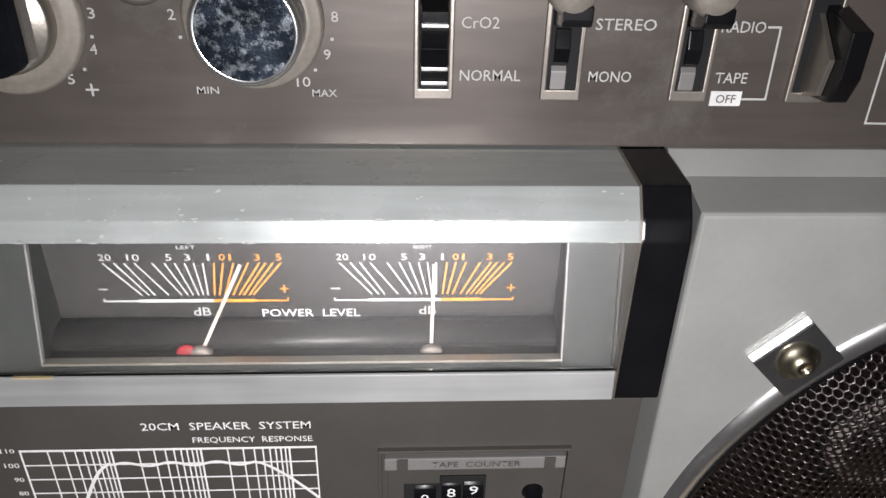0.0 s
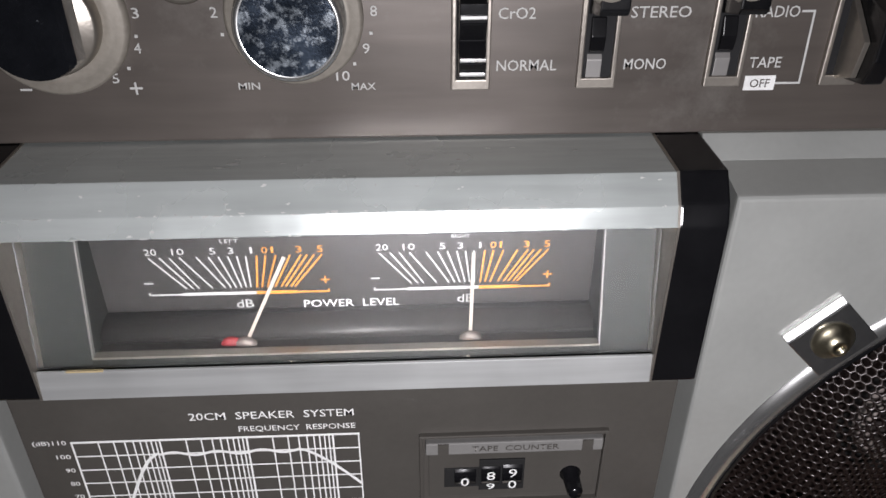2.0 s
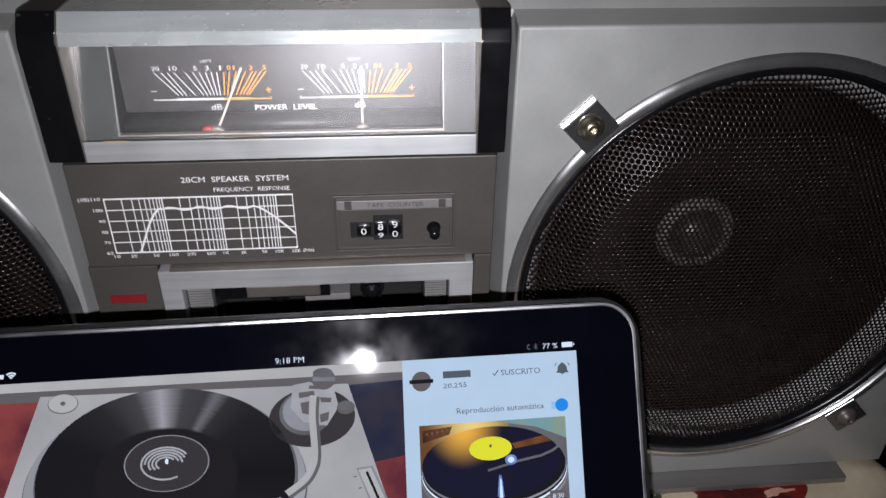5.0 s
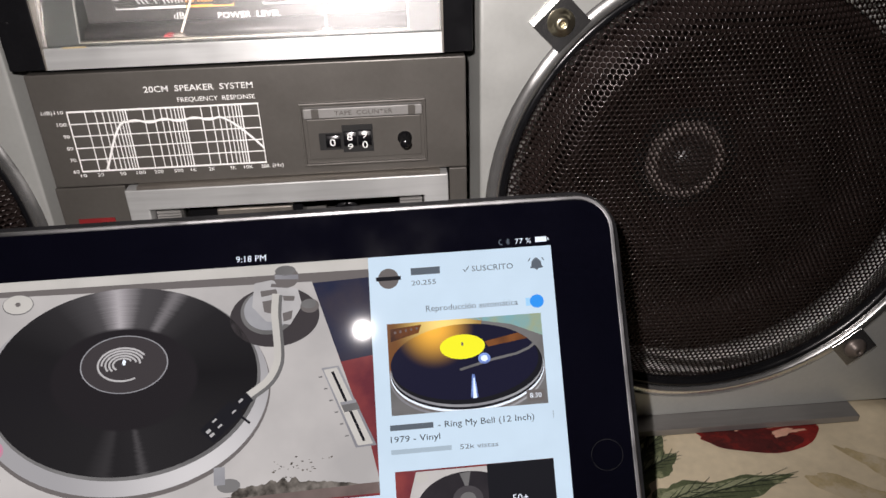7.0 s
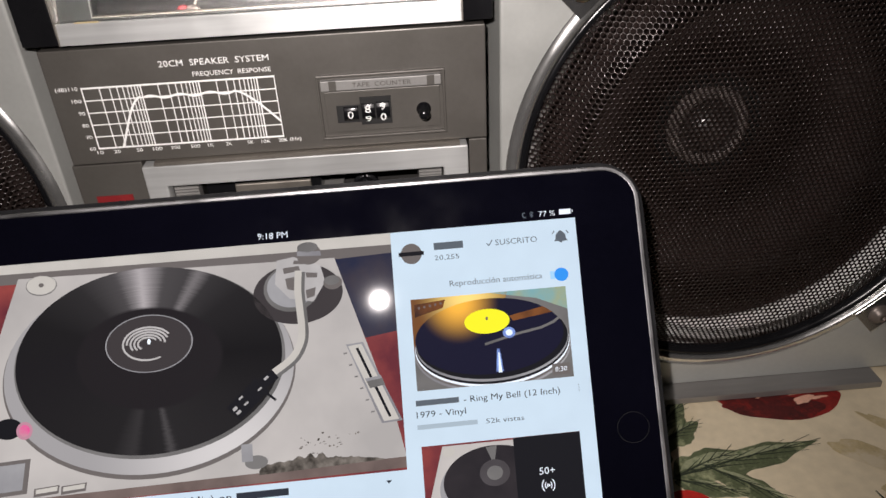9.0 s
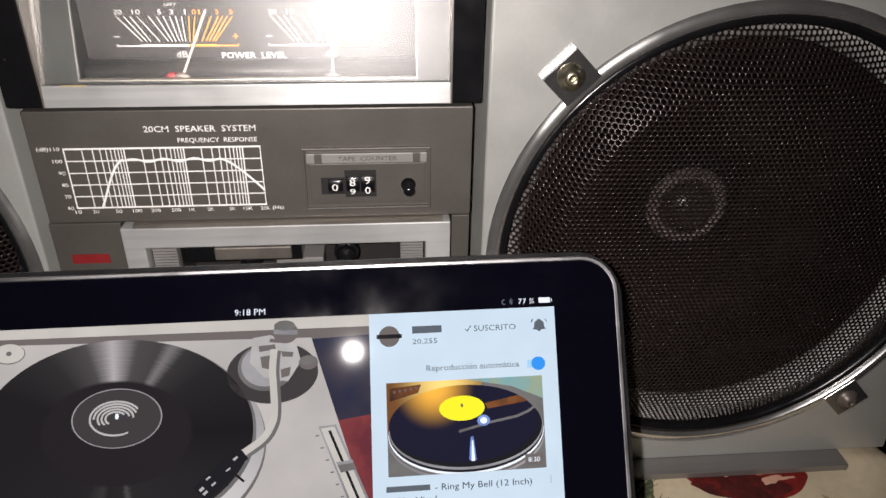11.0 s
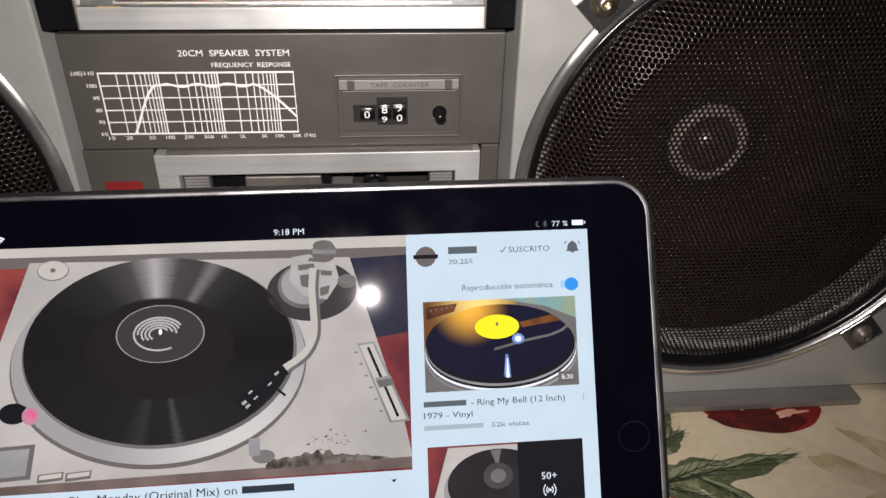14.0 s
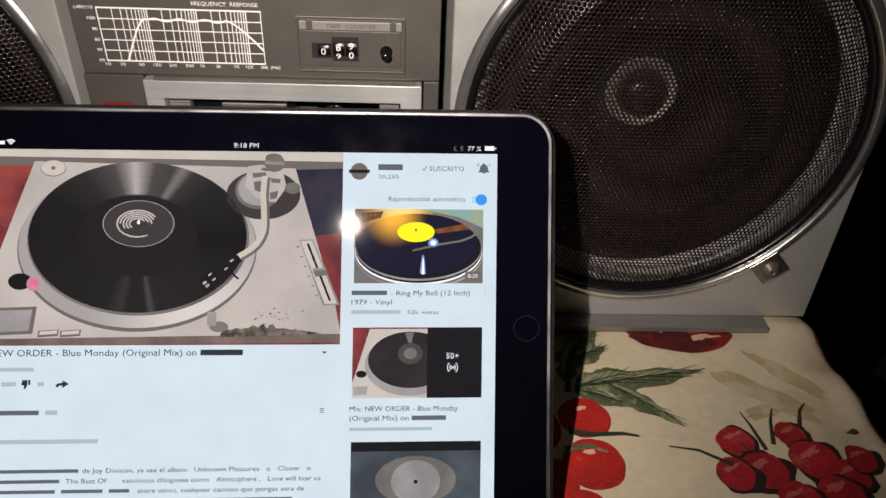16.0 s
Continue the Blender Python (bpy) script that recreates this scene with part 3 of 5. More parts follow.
def speaker(side):
    cx = side * SP_X
    sp = part("speaker", lathe([(0.1262, 0.010), (0.1300, 0.010), (0.1300, 0.0665), (0.100, 0.0695), (0.1262, 0.060)], cx, SP_Z, 72), M["matt"], BOX,
              "large round speaker behind a black perforated grille", True)
    part("chrome_ring", lathe([(0.1275, 0.013), (0.1275, 0.0016), (0.1290, 0.0012), (0.1312, 0.0014), (0.1340, 0.0026), (0.1354, 0.0046), (0.1354, 0.0066), (0.130, 0.013)],
                              cx, SP_Z, 96, close=True), M["chrome"], sp, "thin chrome ring", True)
    part("rim", lathe([(0.1275, 0.012), (0.1273, 0.0040), (0.1245, 0.0028), (0.1225, 0.0055), (0.1220, 0.012)], cx, SP_Z, 96), M["black"], sp, "black rim", True)
    me = grille_mesh(cx)
    g = new("grille", me)
    g.parent = sp
    ORIGIN[g] = ORIGIN[BOX]
    tagged(g, "black metal grille with round holes", kind="stuff")
    part("basket", lathe([(0.1225, 0.009), (0.1130, 0.0215), (0.1125, 0.024), (0.124, 0.024)], cx, SP_Z, 72), M["basket"], sp, "pale metal basket ring", True)
    part("cone", lathe([(0.1128, 0.0235), (0.104, 0.030), (0.098, 0.031), (0.092, 0.034), (0.086, 0.042), (0.040, 0.068), (0.026, 0.072)], cx, SP_Z - 0.001, 64), M["cone"], sp, "dark paper cone", True)
    part("cap_ring", lathe([(0.0262, 0.072), (0.0240, 0.0665), (0.0220, 0.0645), (0.0190, 0.0650), (0.0175, 0.069)], cx, SP_Z - 0.002, 40), M["cap_ring"], sp, "pale ring round the dust cap", True)
    part("dust_cap", lathe([(0.0178, 0.069), (0.0165, 0.064), (0.012, 0.0590), (0.0065, 0.0568), (0, 0.0562)], cx, SP_Z - 0.002, 40), M["cap"], sp, "glossy domed dust cap", True)
    for sx in (-1, 1):
        for sz in (-1, 1):
            ox, oz = (sx * 0.0985, 0.0998) if sz > 0 else (sx * 0.0940, -0.1030)
            turn = Matrix.Translation((cx + ox, 0.0040, SP_Z + oz)) @ Matrix.Rotation(math.atan2(oz, ox) * -1, 4, "Y")
            bm = box(-0.010, 0.0085, -0.0035, -0.0018, -0.0105, 0.0105, 0.0004)
            bm.transform(turn)
            # the plate's dark reflection is put into its colour; the lip keeps plain chrome
            part("clip", bm, M["chrome_dark_reflection"], sp, "chrome clip holding the ring")
            bm = prism([(-0.0034, -0.0105), (-0.0020, -0.0105), (-0.0020, 0.0105), (-0.0034, 0.0105)], 0.0086, 0.0110, 0.0004)
            for v in bm.verts:
                v.co.y += (v.co.x - 0.0086) * 0.5
            bm.transform(turn)
            part("clip_lip", bm, M["lip_chrome"], sp, "bright bent lip")
            bm = lathe([(0.0066, -0.0035), (0.0066, -0.0043), (0.0052, -0.0050), (0.0042, -0.0066), (0.0030, -0.0080), (0.0012, -0.0084), (0.0012, -0.0072), (0, -0.0072)], 0, 0, 28)
            bm.transform(turn)
            # lower screws swap brass for a darker metal that stands in for shade
            part("screw", bm, M["brass" if sz > 0 else "pivot"], sp, "brassy screw with a washer", True)


cabinet()
for side in (-1, 1):
    speaker_panel(side)
    speaker(side)
part("base_rail", box(-0.348, 0.348, -0.0105, 0.030, 0.0015, 0.0062, 0.0006), M["rail"], BOX, "flat grey metal rail along the foot")


def centre():
    """The grey panel with the printed chart, the tape counter and the blocks beside the cassette door."""
    p = part("centre_panel", box(-0.1015, 0.1025, 0.0, 0.030, 0.1845, 0.2405, 0.0006), M["panel"], BOX, "dark grey panel with a printed frequency chart")
    part("side_block", box(-0.1030, -0.0690, 0.001, 0.030, 0.020, 0.1835, 0.0006), M["panel"], BOX)
    part("side_block", box(0.0935, 0.1025, 0.001, 0.030, 0.020, 0.1835, 0.0006), M["panel"], BOX)
    part("lower_block", box(-0.0685, 0.0930, 0.001, 0.030, 0.020, 0.070, 0.0006), M["panel"], BOX)
    part("backing", box(-0.1060, 0.1060, 0.0305, 0.069, 0.012, 0.311), M["matt"], BOX)
    bar = part("red_badge", box(-0.0955, -0.0775, 0.0004, 0.0012, 0.1615, 0.1665), M["red"], BOX, "small red badge")
    y = -0.0003
    x0, x1, z0, z1 = -0.0865, 0.0025, 0.1925, 0.2225
    def grid_line(pts, w, at):
        part("grid_line", stroke(bmesh.new(), pts, w, at), M["white"], p)
    for k in range(6):
        z = z0 + (z1 - z0) * k / 5
        grid_line([(x0, z), (x1, z)], 0.00090 if k in (0, 5) else 0.00058, y)
    top = math.log10(2000)
    for dec in range(4):
        for m in range(1, 10):
            f = m * 10 ** dec
            if f <= 2000:
                x = x0 + (x1 - x0) * math.log10(f) / top
                grid_line([(x, z0), (x, z1)], 0.00062 if m == 1 else 0.00046, y - 0.00008)
    pts = []
    for i in range(61):
        f = i / 60
        if f < 0.13:
            db = 60
        elif f < 0.30:
            g = (f - 0.13) / 0.17
            db = 60 + 41 * math.sin(g * math.pi / 2) ** 1.15
        elif f < 0.80:
            db = 100 + 1.2 * math.sin((f - 0.30) * 40)
        else:
            db = 100 - 27 * ((f - 0.80) / 0.20) ** 1.3
        if f >= 0.13:
            pts.append((x0 + (x1 - x0) * f, z0 + (z1 - z0) * (db - 60) / 50))
    part("chart_curve", ribbon(pts, 0.00105, lambda x, z: Vector((x, y - 0.0002, z))), M["white"], p)
    part("chart_title", words("20CM  SPEAKER  SYSTEM", -0.0490, 0.2302, 0.0505, 0.0029, y), M["white"], p)
    part("chart_subtitle", words("FREQUENCY  RESPONSE", -0.0345, 0.2250, 0.0362, 0.0022, y), M["white"], p)
    bm = bmesh.new()
    for k, t in enumerate(("60", "70", "80", "90", "100", "(dB)110")):
        w = 0.0019 * len(t) * 0.78
        words(t, x0 - 0.0016 - w, z0 + (z1 - z0) * k / 5 - 0.0008, w, 0.0018, y, bm)
    for t, f in (("10", 10), ("20", 20), ("50", 50), ("100", 105), ("200", 220), ("500", 500), ("1K", 950), ("2K", 2000), ("5K", 4900), ("10K", 9300), ("20K", 19000)):
        w = 0.0019 * len(t) * 0.78
        words(t, x0 + (x1 - x0) * math.log10(f / 10) / 3.3, z0 - 0.0029, w, 0.0018, y, bm, True)
    words("(Hz)", x1 + 0.0028, z0 - 0.0027, 0.0055, 0.0018, y, bm)
    part("chart_lettering", bm, M["white"], p)

    c = part("tape_counter", box(0.0245, 0.0800, -0.0005, 0.0012, 0.1925, 0.2130, 0.0003), M["panel"], BOX, "tape counter with three black number wheels")
    bm = frame_ring(0.0216, 0.0826, 0.1893, 0.2214, 0.0228, 0.0814, 0.1905, 0.2202, -0.0018, 0.001, 0.0004)
    part("counter_frame", bm, M["panel"], c)
    part("counter_bar", box(0.0236, 0.0808, -0.0026, 0.001, 0.2140, 0.2190, 0.0005), M["light_grey"], c, "pale bar with pressed lettering")
    for bx in (0.0275, 0.0740):
        part("bar_mark", box(bx, bx + 0.0035, -0.0029, 0.001, 0.2142, 0.2188), M["panel"], c)
    part("bar_lettering", words("TAPE  COUNTER", 0.0385, 0.2154, 0.028, 0.0022, -0.0028), M["panel"], c)
    bm = box(0.0297, 0.0414, -0.0008, 0.001, 0.1972, 0.2060, 0.0002)
    box(0.0412, 0.0562, -0.0012, 0.001, 0.1958, 0.2096, 0.0002, bm)
    part("counter_window", bm, M["matt"], c)
    for a, b, mid, r, lead in ((0.0330, 0.0402, 0.2018, 0.0062, 0.0020), (0.0418, 0.0482, 0.2026, 0.0078, 0.0024), (0.0488, 0.0554, 0.2028, 0.0080, 0.0026)):
        rim = [(r - lead + r * math.cos(2 * math.pi * k / 28), mid + r * math.sin(2 * math.pi * k / 28)) for k in range(28)]
        part("number_wheel", prism(rim, a, b, 0.0002), M["black"], c, "black number wheel", True)
    for t, x, z, h in (("0", 0.0350, 0.2000, 0.0037), ("8", 0.0435, 0.2024, 0.0037), ("9", 0.0507, 0.2034, 0.0037), ("0", 0.0507, 0.1982, 0.0036), ("9", 0.0435, 0.1980, 0.0028)):
        part("digit", words(t, x, z, 0.0028, h, -0.0030), M["white"], c)
    bm = lathe([(0.0036, 0.0), (0.0036, -0.0006), (0.0028, -0.0008), (0.0026, -0.0085), (0.0020, -0.0095), (0, -0.0097)], 0.0718, 0.2015, 24)
    part("reset_button", bm, M["black"], c, "black push button", True)


def cassette_door():
    y0, y1 = -0.0045, 0.004
    x0, x1, z0, z1 = -0.0678, 0.0925, 0.072, 0.1828
    bm = frame_ring(x0, x1, z0, z1, -0.0575, 0.0800, 0.086, 0.1716, y0, y1, 0.0008)
    d = part("cassette_door", bm, M["brushed"], BOX, "silver cassette door with a dark window")
    part("door_lip", prism([(0.004, 0.1845), (-0.003, 0.1840), (-0.0045, 0.1829), (0.004, 0.1829)], x0 + 0.006, x1 - 0.004), M["bezel"], BOX)
    part("well", box(-0.0575, 0.0800, 0.0285, 0.0300, 0.086, 0.1828), M["smoke"], d, "dark cassette well")
    part("well_floor", box(-0.0575, 0.0800, 0.0040, 0.0285, 0.0850, 0.0865), M["smoke"], d)
    for a, b in ((-0.0660, -0.0440), (0.0670, 0.0920)):
        part("well_side", box(a, b, 0.0062, 0.0284, 0.0866, 0.1826), M["smoke"], d)
    part("tape_guide", prism([(0.0284, 0.1500), (0.0084, 0.1560), (0.0076, 0.1668), (0.0090, 0.1690), (0.0284, 0.1690)], -0.0425, 0.0165, 0.0006), M["black"], d, "glossy black tape guide")
    part("guide_plate", box(-0.0275, 0.0115, 0.0056, 0.0080, 0.1582, 0.1655, 0.0008), M["bezel"], d, "pale metal guide plate")
    for a, b in ((-0.0565, -0.0445), (0.0675, 0.0790)):
        bm = box(a, b, 0.0040, 0.006, 0.0865, 0.1712)
        for z in np.arange(0.0870, 0.1708, 0.0016):
            box(a, b, 0.0012, 0.0045, z, z + 0.0011, 0, bm)
        part("ribbed_end", bm, M["light_grey"], d, "pale ribbed window end")
    for hx in (-0.0110, 0.0390):
        hz = 0.1560
        bm = lathe([(0.0060, 0.0284), (0.0060, 0.0170), (0.0066, 0.0170), (0.0066, 0.0145), (0.0050, 0.0138), (0.0046, 0.0105), (0.0022, 0.0085), (0, 0.0082)], hx, hz, 24)
        for k in range(3):
            a = radians(90 + 120 * k)
            box(hx + 0.0048 * math.cos(a) - 0.0008, hx + 0.0048 * math.cos(a) + 0.0008, 0.0100, 0.0150, hz + 0.0048 * math.sin(a) - 0.0008, hz + 0.0048 * math.sin(a) + 0.0008, 0, bm)
        part("reel_hub", bm, M["black"], d, "black reel hub", False)
    part("head_plate", box(0.0025, 0.0270, 0.0100, 0.0283, 0.1440, 0.1560, 0.0006), M["light_grey"], d)
    part("pressure_bar", box(-0.0270, 0.0130, -0.0012, 0.002, 0.1415, 0.1475, 0.0010), M["bezel"], d, "pale metal bar")
    part("bar_end", lathe([(0.0042, 0.002), (0.0042, -0.001), (0.003, -0.002), (0, -0.002)], 0.0165, 0.1468, 20), M["black"], d)


def meter():
    """The clear power-level housing: sloped worn edges, a pane, and the recessed dial behind it."""
    front, LEFT_END = -0.0042, -0.0880
    facets = [(front, 0.2966), (front + 0.0020, 0.3021), (0.0031, 0.3096), (0.0220, 0.3106), (0.0290, 0.3111)]
    h = part("meter_housing", prism(facets + [(0.0290, 0.2966)], LEFT_END, 0.0915, 0.0003), M["worn"], BOX, "scratched metallic power-meter housing")
    part("meter_sill", prism([(front, 0.2434), (front + 0.0012, 0.2527), (front + 0.0018, 0.2530), (0.0006, 0.2499), (0.0006, 0.2434)], LEFT_END, 0.0915, 0.0003), M["brushed"], h, "silver lower sill")
    for s in (-1, 1):
        a, b = (0.0920, 0.1056) if s > 0 else (-0.1048, LEFT_END - 0.0005)
        cap = [(front + 0.0003, 0.2434), (front + 0.0003, 0.2966), (front + 0.0022, 0.3023), (0.0033, 0.3099), (0.0222, 0.3109), (0.0290, 0.3113), (0.0290, 0.2434)]
        part("end_cap", prism(cap, a, b, 0.0008), M["black"], h, "glossy black end cap")
        a, b = (0.0914, 0.0921) if s > 0 else (LEFT_END - 0.0006, LEFT_END + 0.0001)
        part("edge_strip", prism([(y - 0.0003, z) for y, z in cap], a, b), M["bezel"], h, "pale worn edge")
    rng = random.Random(7)
    bm = bmesh.new()

    def chip(x, side, f, long, tall):
        """A flake of worn paint on one facet of the housing, with a ragged outline."""
        (y0, z0), (y1, z1) = facets[side], facets[side + 1]
        d = Vector((y1 - y0, z1 - z0))
        n = Vector((-d.y, d.x)).normalized() * 0.00045
        run, ring = d.length, []
        for k in range(11):
            a, q = 2 * math.pi * k / 11, rng.uniform(0.45, 1.25)
            g = min(max(f + tall * q * math.sin(a) / run, 0.0), 1.0)
            ring.append(bm.verts.new((min(max(x + long * q * math.cos(a), LEFT_END), 0.0914), y0 + d.x * g + n.x * 0.2, z0 + d.y * g + n.y * 0.2)))
        bm.faces.new(ring)
    for _ in range(30):
        chip(rng.uniform(-0.090, 0.090), 1, rng.choice((0.0, 0.02, 0.05)), rng.uniform(0.0003, 0.0022) * rng.random() + 0.0003, rng.uniform(0.00012, 0.00035))
    for _ in range(34):
        chip(rng.uniform(-0.090, 0.090), 0, rng.choice((0.0, 0.03, 0.97, 1.0)), rng.uniform(0.0004, 0.0030) * rng.random() + 0.0003, rng.uniform(0.00015, 0.0004))
    for _ in range(20):
        chip(rng.uniform(-0.088, 0.088), rng.choice((0, 1, 1)), rng.uniform(0.12, 0.9), rng.uniform(0.0002, 0.0009), rng.uniform(0.00015, 0.0004))
    for _ in range(7):
        chip(rng.uniform(-0.088, 0.088), 2, rng.uniform(0.1, 0.9), rng.uniform(0.0003, 0.0013), rng.uniform(0.0002, 0.0006))
    chip(-0.0265, 2, 0.48, 0.0026, 0.0011)
    chip(-0.0295, 2, 0.36, 0.0022, 0.0005)
    tagged(part("chipped_edge", bm, M["soft_white"], h, "white chips and scratches"), kind="stuff")
    part("rust_mark", box(-0.0795, -0.0690, front + 0.0010, front + 0.0018, 0.2526, 0.2532), M["beige"], h)
    pane = part("pane", prism([(-0.0020, 0.2534), (-0.0008, 0.2534), (0.0084, 0.2965), (0.0072, 0.2965)], LEFT_END + 0.0003, 0.0912), M["clear"], h, "clear acrylic pane")
    pane.visible_shadow = False
    lean = lambda z, back: 0.0016 + back + (z - 0.2507) * 0.24
    for a, b, low in ((LEFT_END + 0.0002, -0.0735, 0.2507), (0.0766, 0.0913, 0.2507)):
        part("surround", prism([(lean(low, 0), low), (lean(0.2966, 0), 0.2966), (lean(0.2966, 0.0012), 0.2966), (lean(low, 0.0012), low)], a, b), M["surround"], h, "green-grey dial surround")
        a, b = (b, b + 0.0005) if a < 0 else (a - 0.0005, a)
        part("dial_trim", prism([(lean(0.2534, -0.0003), 0.2534), (lean(0.2966, -0.0003), 0.2966), (lean(0.2966, 0.0012), 0.2966), (lean(0.2534, 0.0012), 0.2534)], a, b), M["rail"], h, "thin pale window edge")
        part("well_side", prism([(lean(0.2534, 0.0013), 0.2534), (lean(0.2966, 0.0013), 0.2966), (0.0179, 0.2966), (0.0179, 0.2534)], a, b), M["surround"], h)
    part("surround", prism([(lean(0.2500, 0), 0.2500), (lean(0.2534, 0), 0.2534), (lean(0.2534, 0.0012), 0.2534), (lean(0.2500, 0.0012), 0.2500)], -0.0734, 0.0765), M["surround"], h, "green-grey dial surround")
    part("dial_trim", prism([(lean(0.2534, -0.0004), 0.2534), (lean(0.2539, -0.0004), 0.2540), (lean(0.2539, 0.0025), 0.2540), (lean(0.2534, 0.0025), 0.2534)], -0.0734, 0.0765), M["bezel"], h, "thin pale window edge")
    part("well_floor", box(-0.0768, 0.0760, 0.0050, 0.0178, 0.2500, 0.2532), M["meter"], h)
    part("dial", box(LEFT_END, 0.0915, 0.0180, 0.0200, 0.2440, 0.2966), M["meter"], h, "dark dial face")
    part("dial_roller", prism([(0.0175 - 0.0085 * math.sin(math.pi * k / 10), 0.2535 - 0.0045 * math.cos(math.pi * k / 10) + 0.0012) for k in range(11)], -0.0768, 0.0760), M["meter"], h, smooth=True)
    y = 0.0177
    for ox, tipx in ((-0.0590, -0.0170), (0.0090, 0.0372)):
        bw, bo = bmesh.new(), bmesh.new()
        stroke(bw, [(ox, 0.2650), (ox + 0.0318, 0.2650)], 0.0006, y)
        stroke(bw, [(ox + 0.0105, 0.2652), (ox + 0.0316, 0.2652)], 0.0011, y - 0.0002)
        stroke(bw, [(ox, 0.2650), (ox, 0.2658)], 0.0005, y)
        stroke(bo, [(ox + 0.0325, 0.2650), (ox + 0.0540, 0.2650)], 0.0006, y)
        stroke(bo, [(ox + 0.0325, 0.2652), (ox + 0.0440, 0.2652)], 0.0011, y - 0.0002)
        stroke(bo, [(ox + 0.0540, 0.2650), (ox + 0.0540, 0.2658)], 0.0005, y)
        for lo, hi in ((0.0112, 0.0020), (0.0132, 0.0052), (0.0150, 0.0080), (0.0190, 0.0110), (0.0228, 0.0160), (0.0246, 0.0195), (0.0262, 0.0224), (0.0278, 0.0252), (0.0292, 0.0278), (0.0306, 0.0304)):
            stroke(bw, [(ox + lo, 0.2672), (ox + hi, 0.2780)], 0.00050, y)
        for lo, hi in ((0.0325, 0.0336), (0.0340, 0.0362), (0.0356, 0.0392), (0.0380, 0.0434), (0.0398, 0.0466), (0.0412, 0.0484), (0.0428, 0.0505), (0.0440, 0.0528)):
            stroke(bo, [(ox + lo, 0.2672), (ox + hi, 0.2780)], 0.00055, y)
        for t, x in (("20", 0.0010), ("10", 0.0090), ("5", 0.0200), ("3", 0.0253), ("1", 0.0318)):
            words(t, ox + x, 0.2790, 0.0018 * len(t), 0.0022, y, bw)
        for t, x in (("0", 0.0352), ("1", 0.0380), ("3", 0.0452), ("5", 0.0515)):
            words(t, ox + x, 0.2790, 0.0018 * len(t), 0.0022, y, bo)
        stroke(bw, [(ox - 0.0008, 0.2692), (ox + 0.0016, 0.2692)], 0.0005, y)
        stroke(bo, [(ox + 0.0520, 0.2692), (ox + 0.0544, 0.2692)], 0.0005, y)
        stroke(bo, [(ox + 0.0532, 0.2680), (ox + 0.0532, 0.2704)], 0.0005, y)
        words("dB", ox + 0.0255, 0.2597, 0.0052, 0.0030, y, bw)
        words("LEFT" if ox < 0 else "RIGHT", ox + 0.0235, 0.2828, 0.0055, 0.0012, y, bw)
        part("white_scale", bw, M["soft_white"], h)
        part("orange_scale", bo, M["orange"], h)
        px = ox + 0.0290
        part("needle", stroke(bmesh.new(), [(px, 0.2530), (tipx + 0.0012, 0.2825)], 0.00105, 0.0088), M["needle"], h, "thin pale beige needle")
        part("pivot", lathe([(0.0037, 0.0084), (0.0037, 0.0072), (0.0026, 0.0066), (0, 0.0064)], px, 0.2518, 28), M["pivot"], h, "round metal needle pivot", True)
        if ox < 0:
            part("red_tab", lathe([(0.0034, 0.0086), (0.0034, 0.0076), (0.0022, 0.0070), (0, 0.0068)], px - 0.0042, 0.2522, 24), M["red"], h, "small round red tab", True)
    part("dial_lettering", words("POWER  LEVEL", -0.0130, 0.2592, 0.0295, 0.0027, y), M["white"], h)


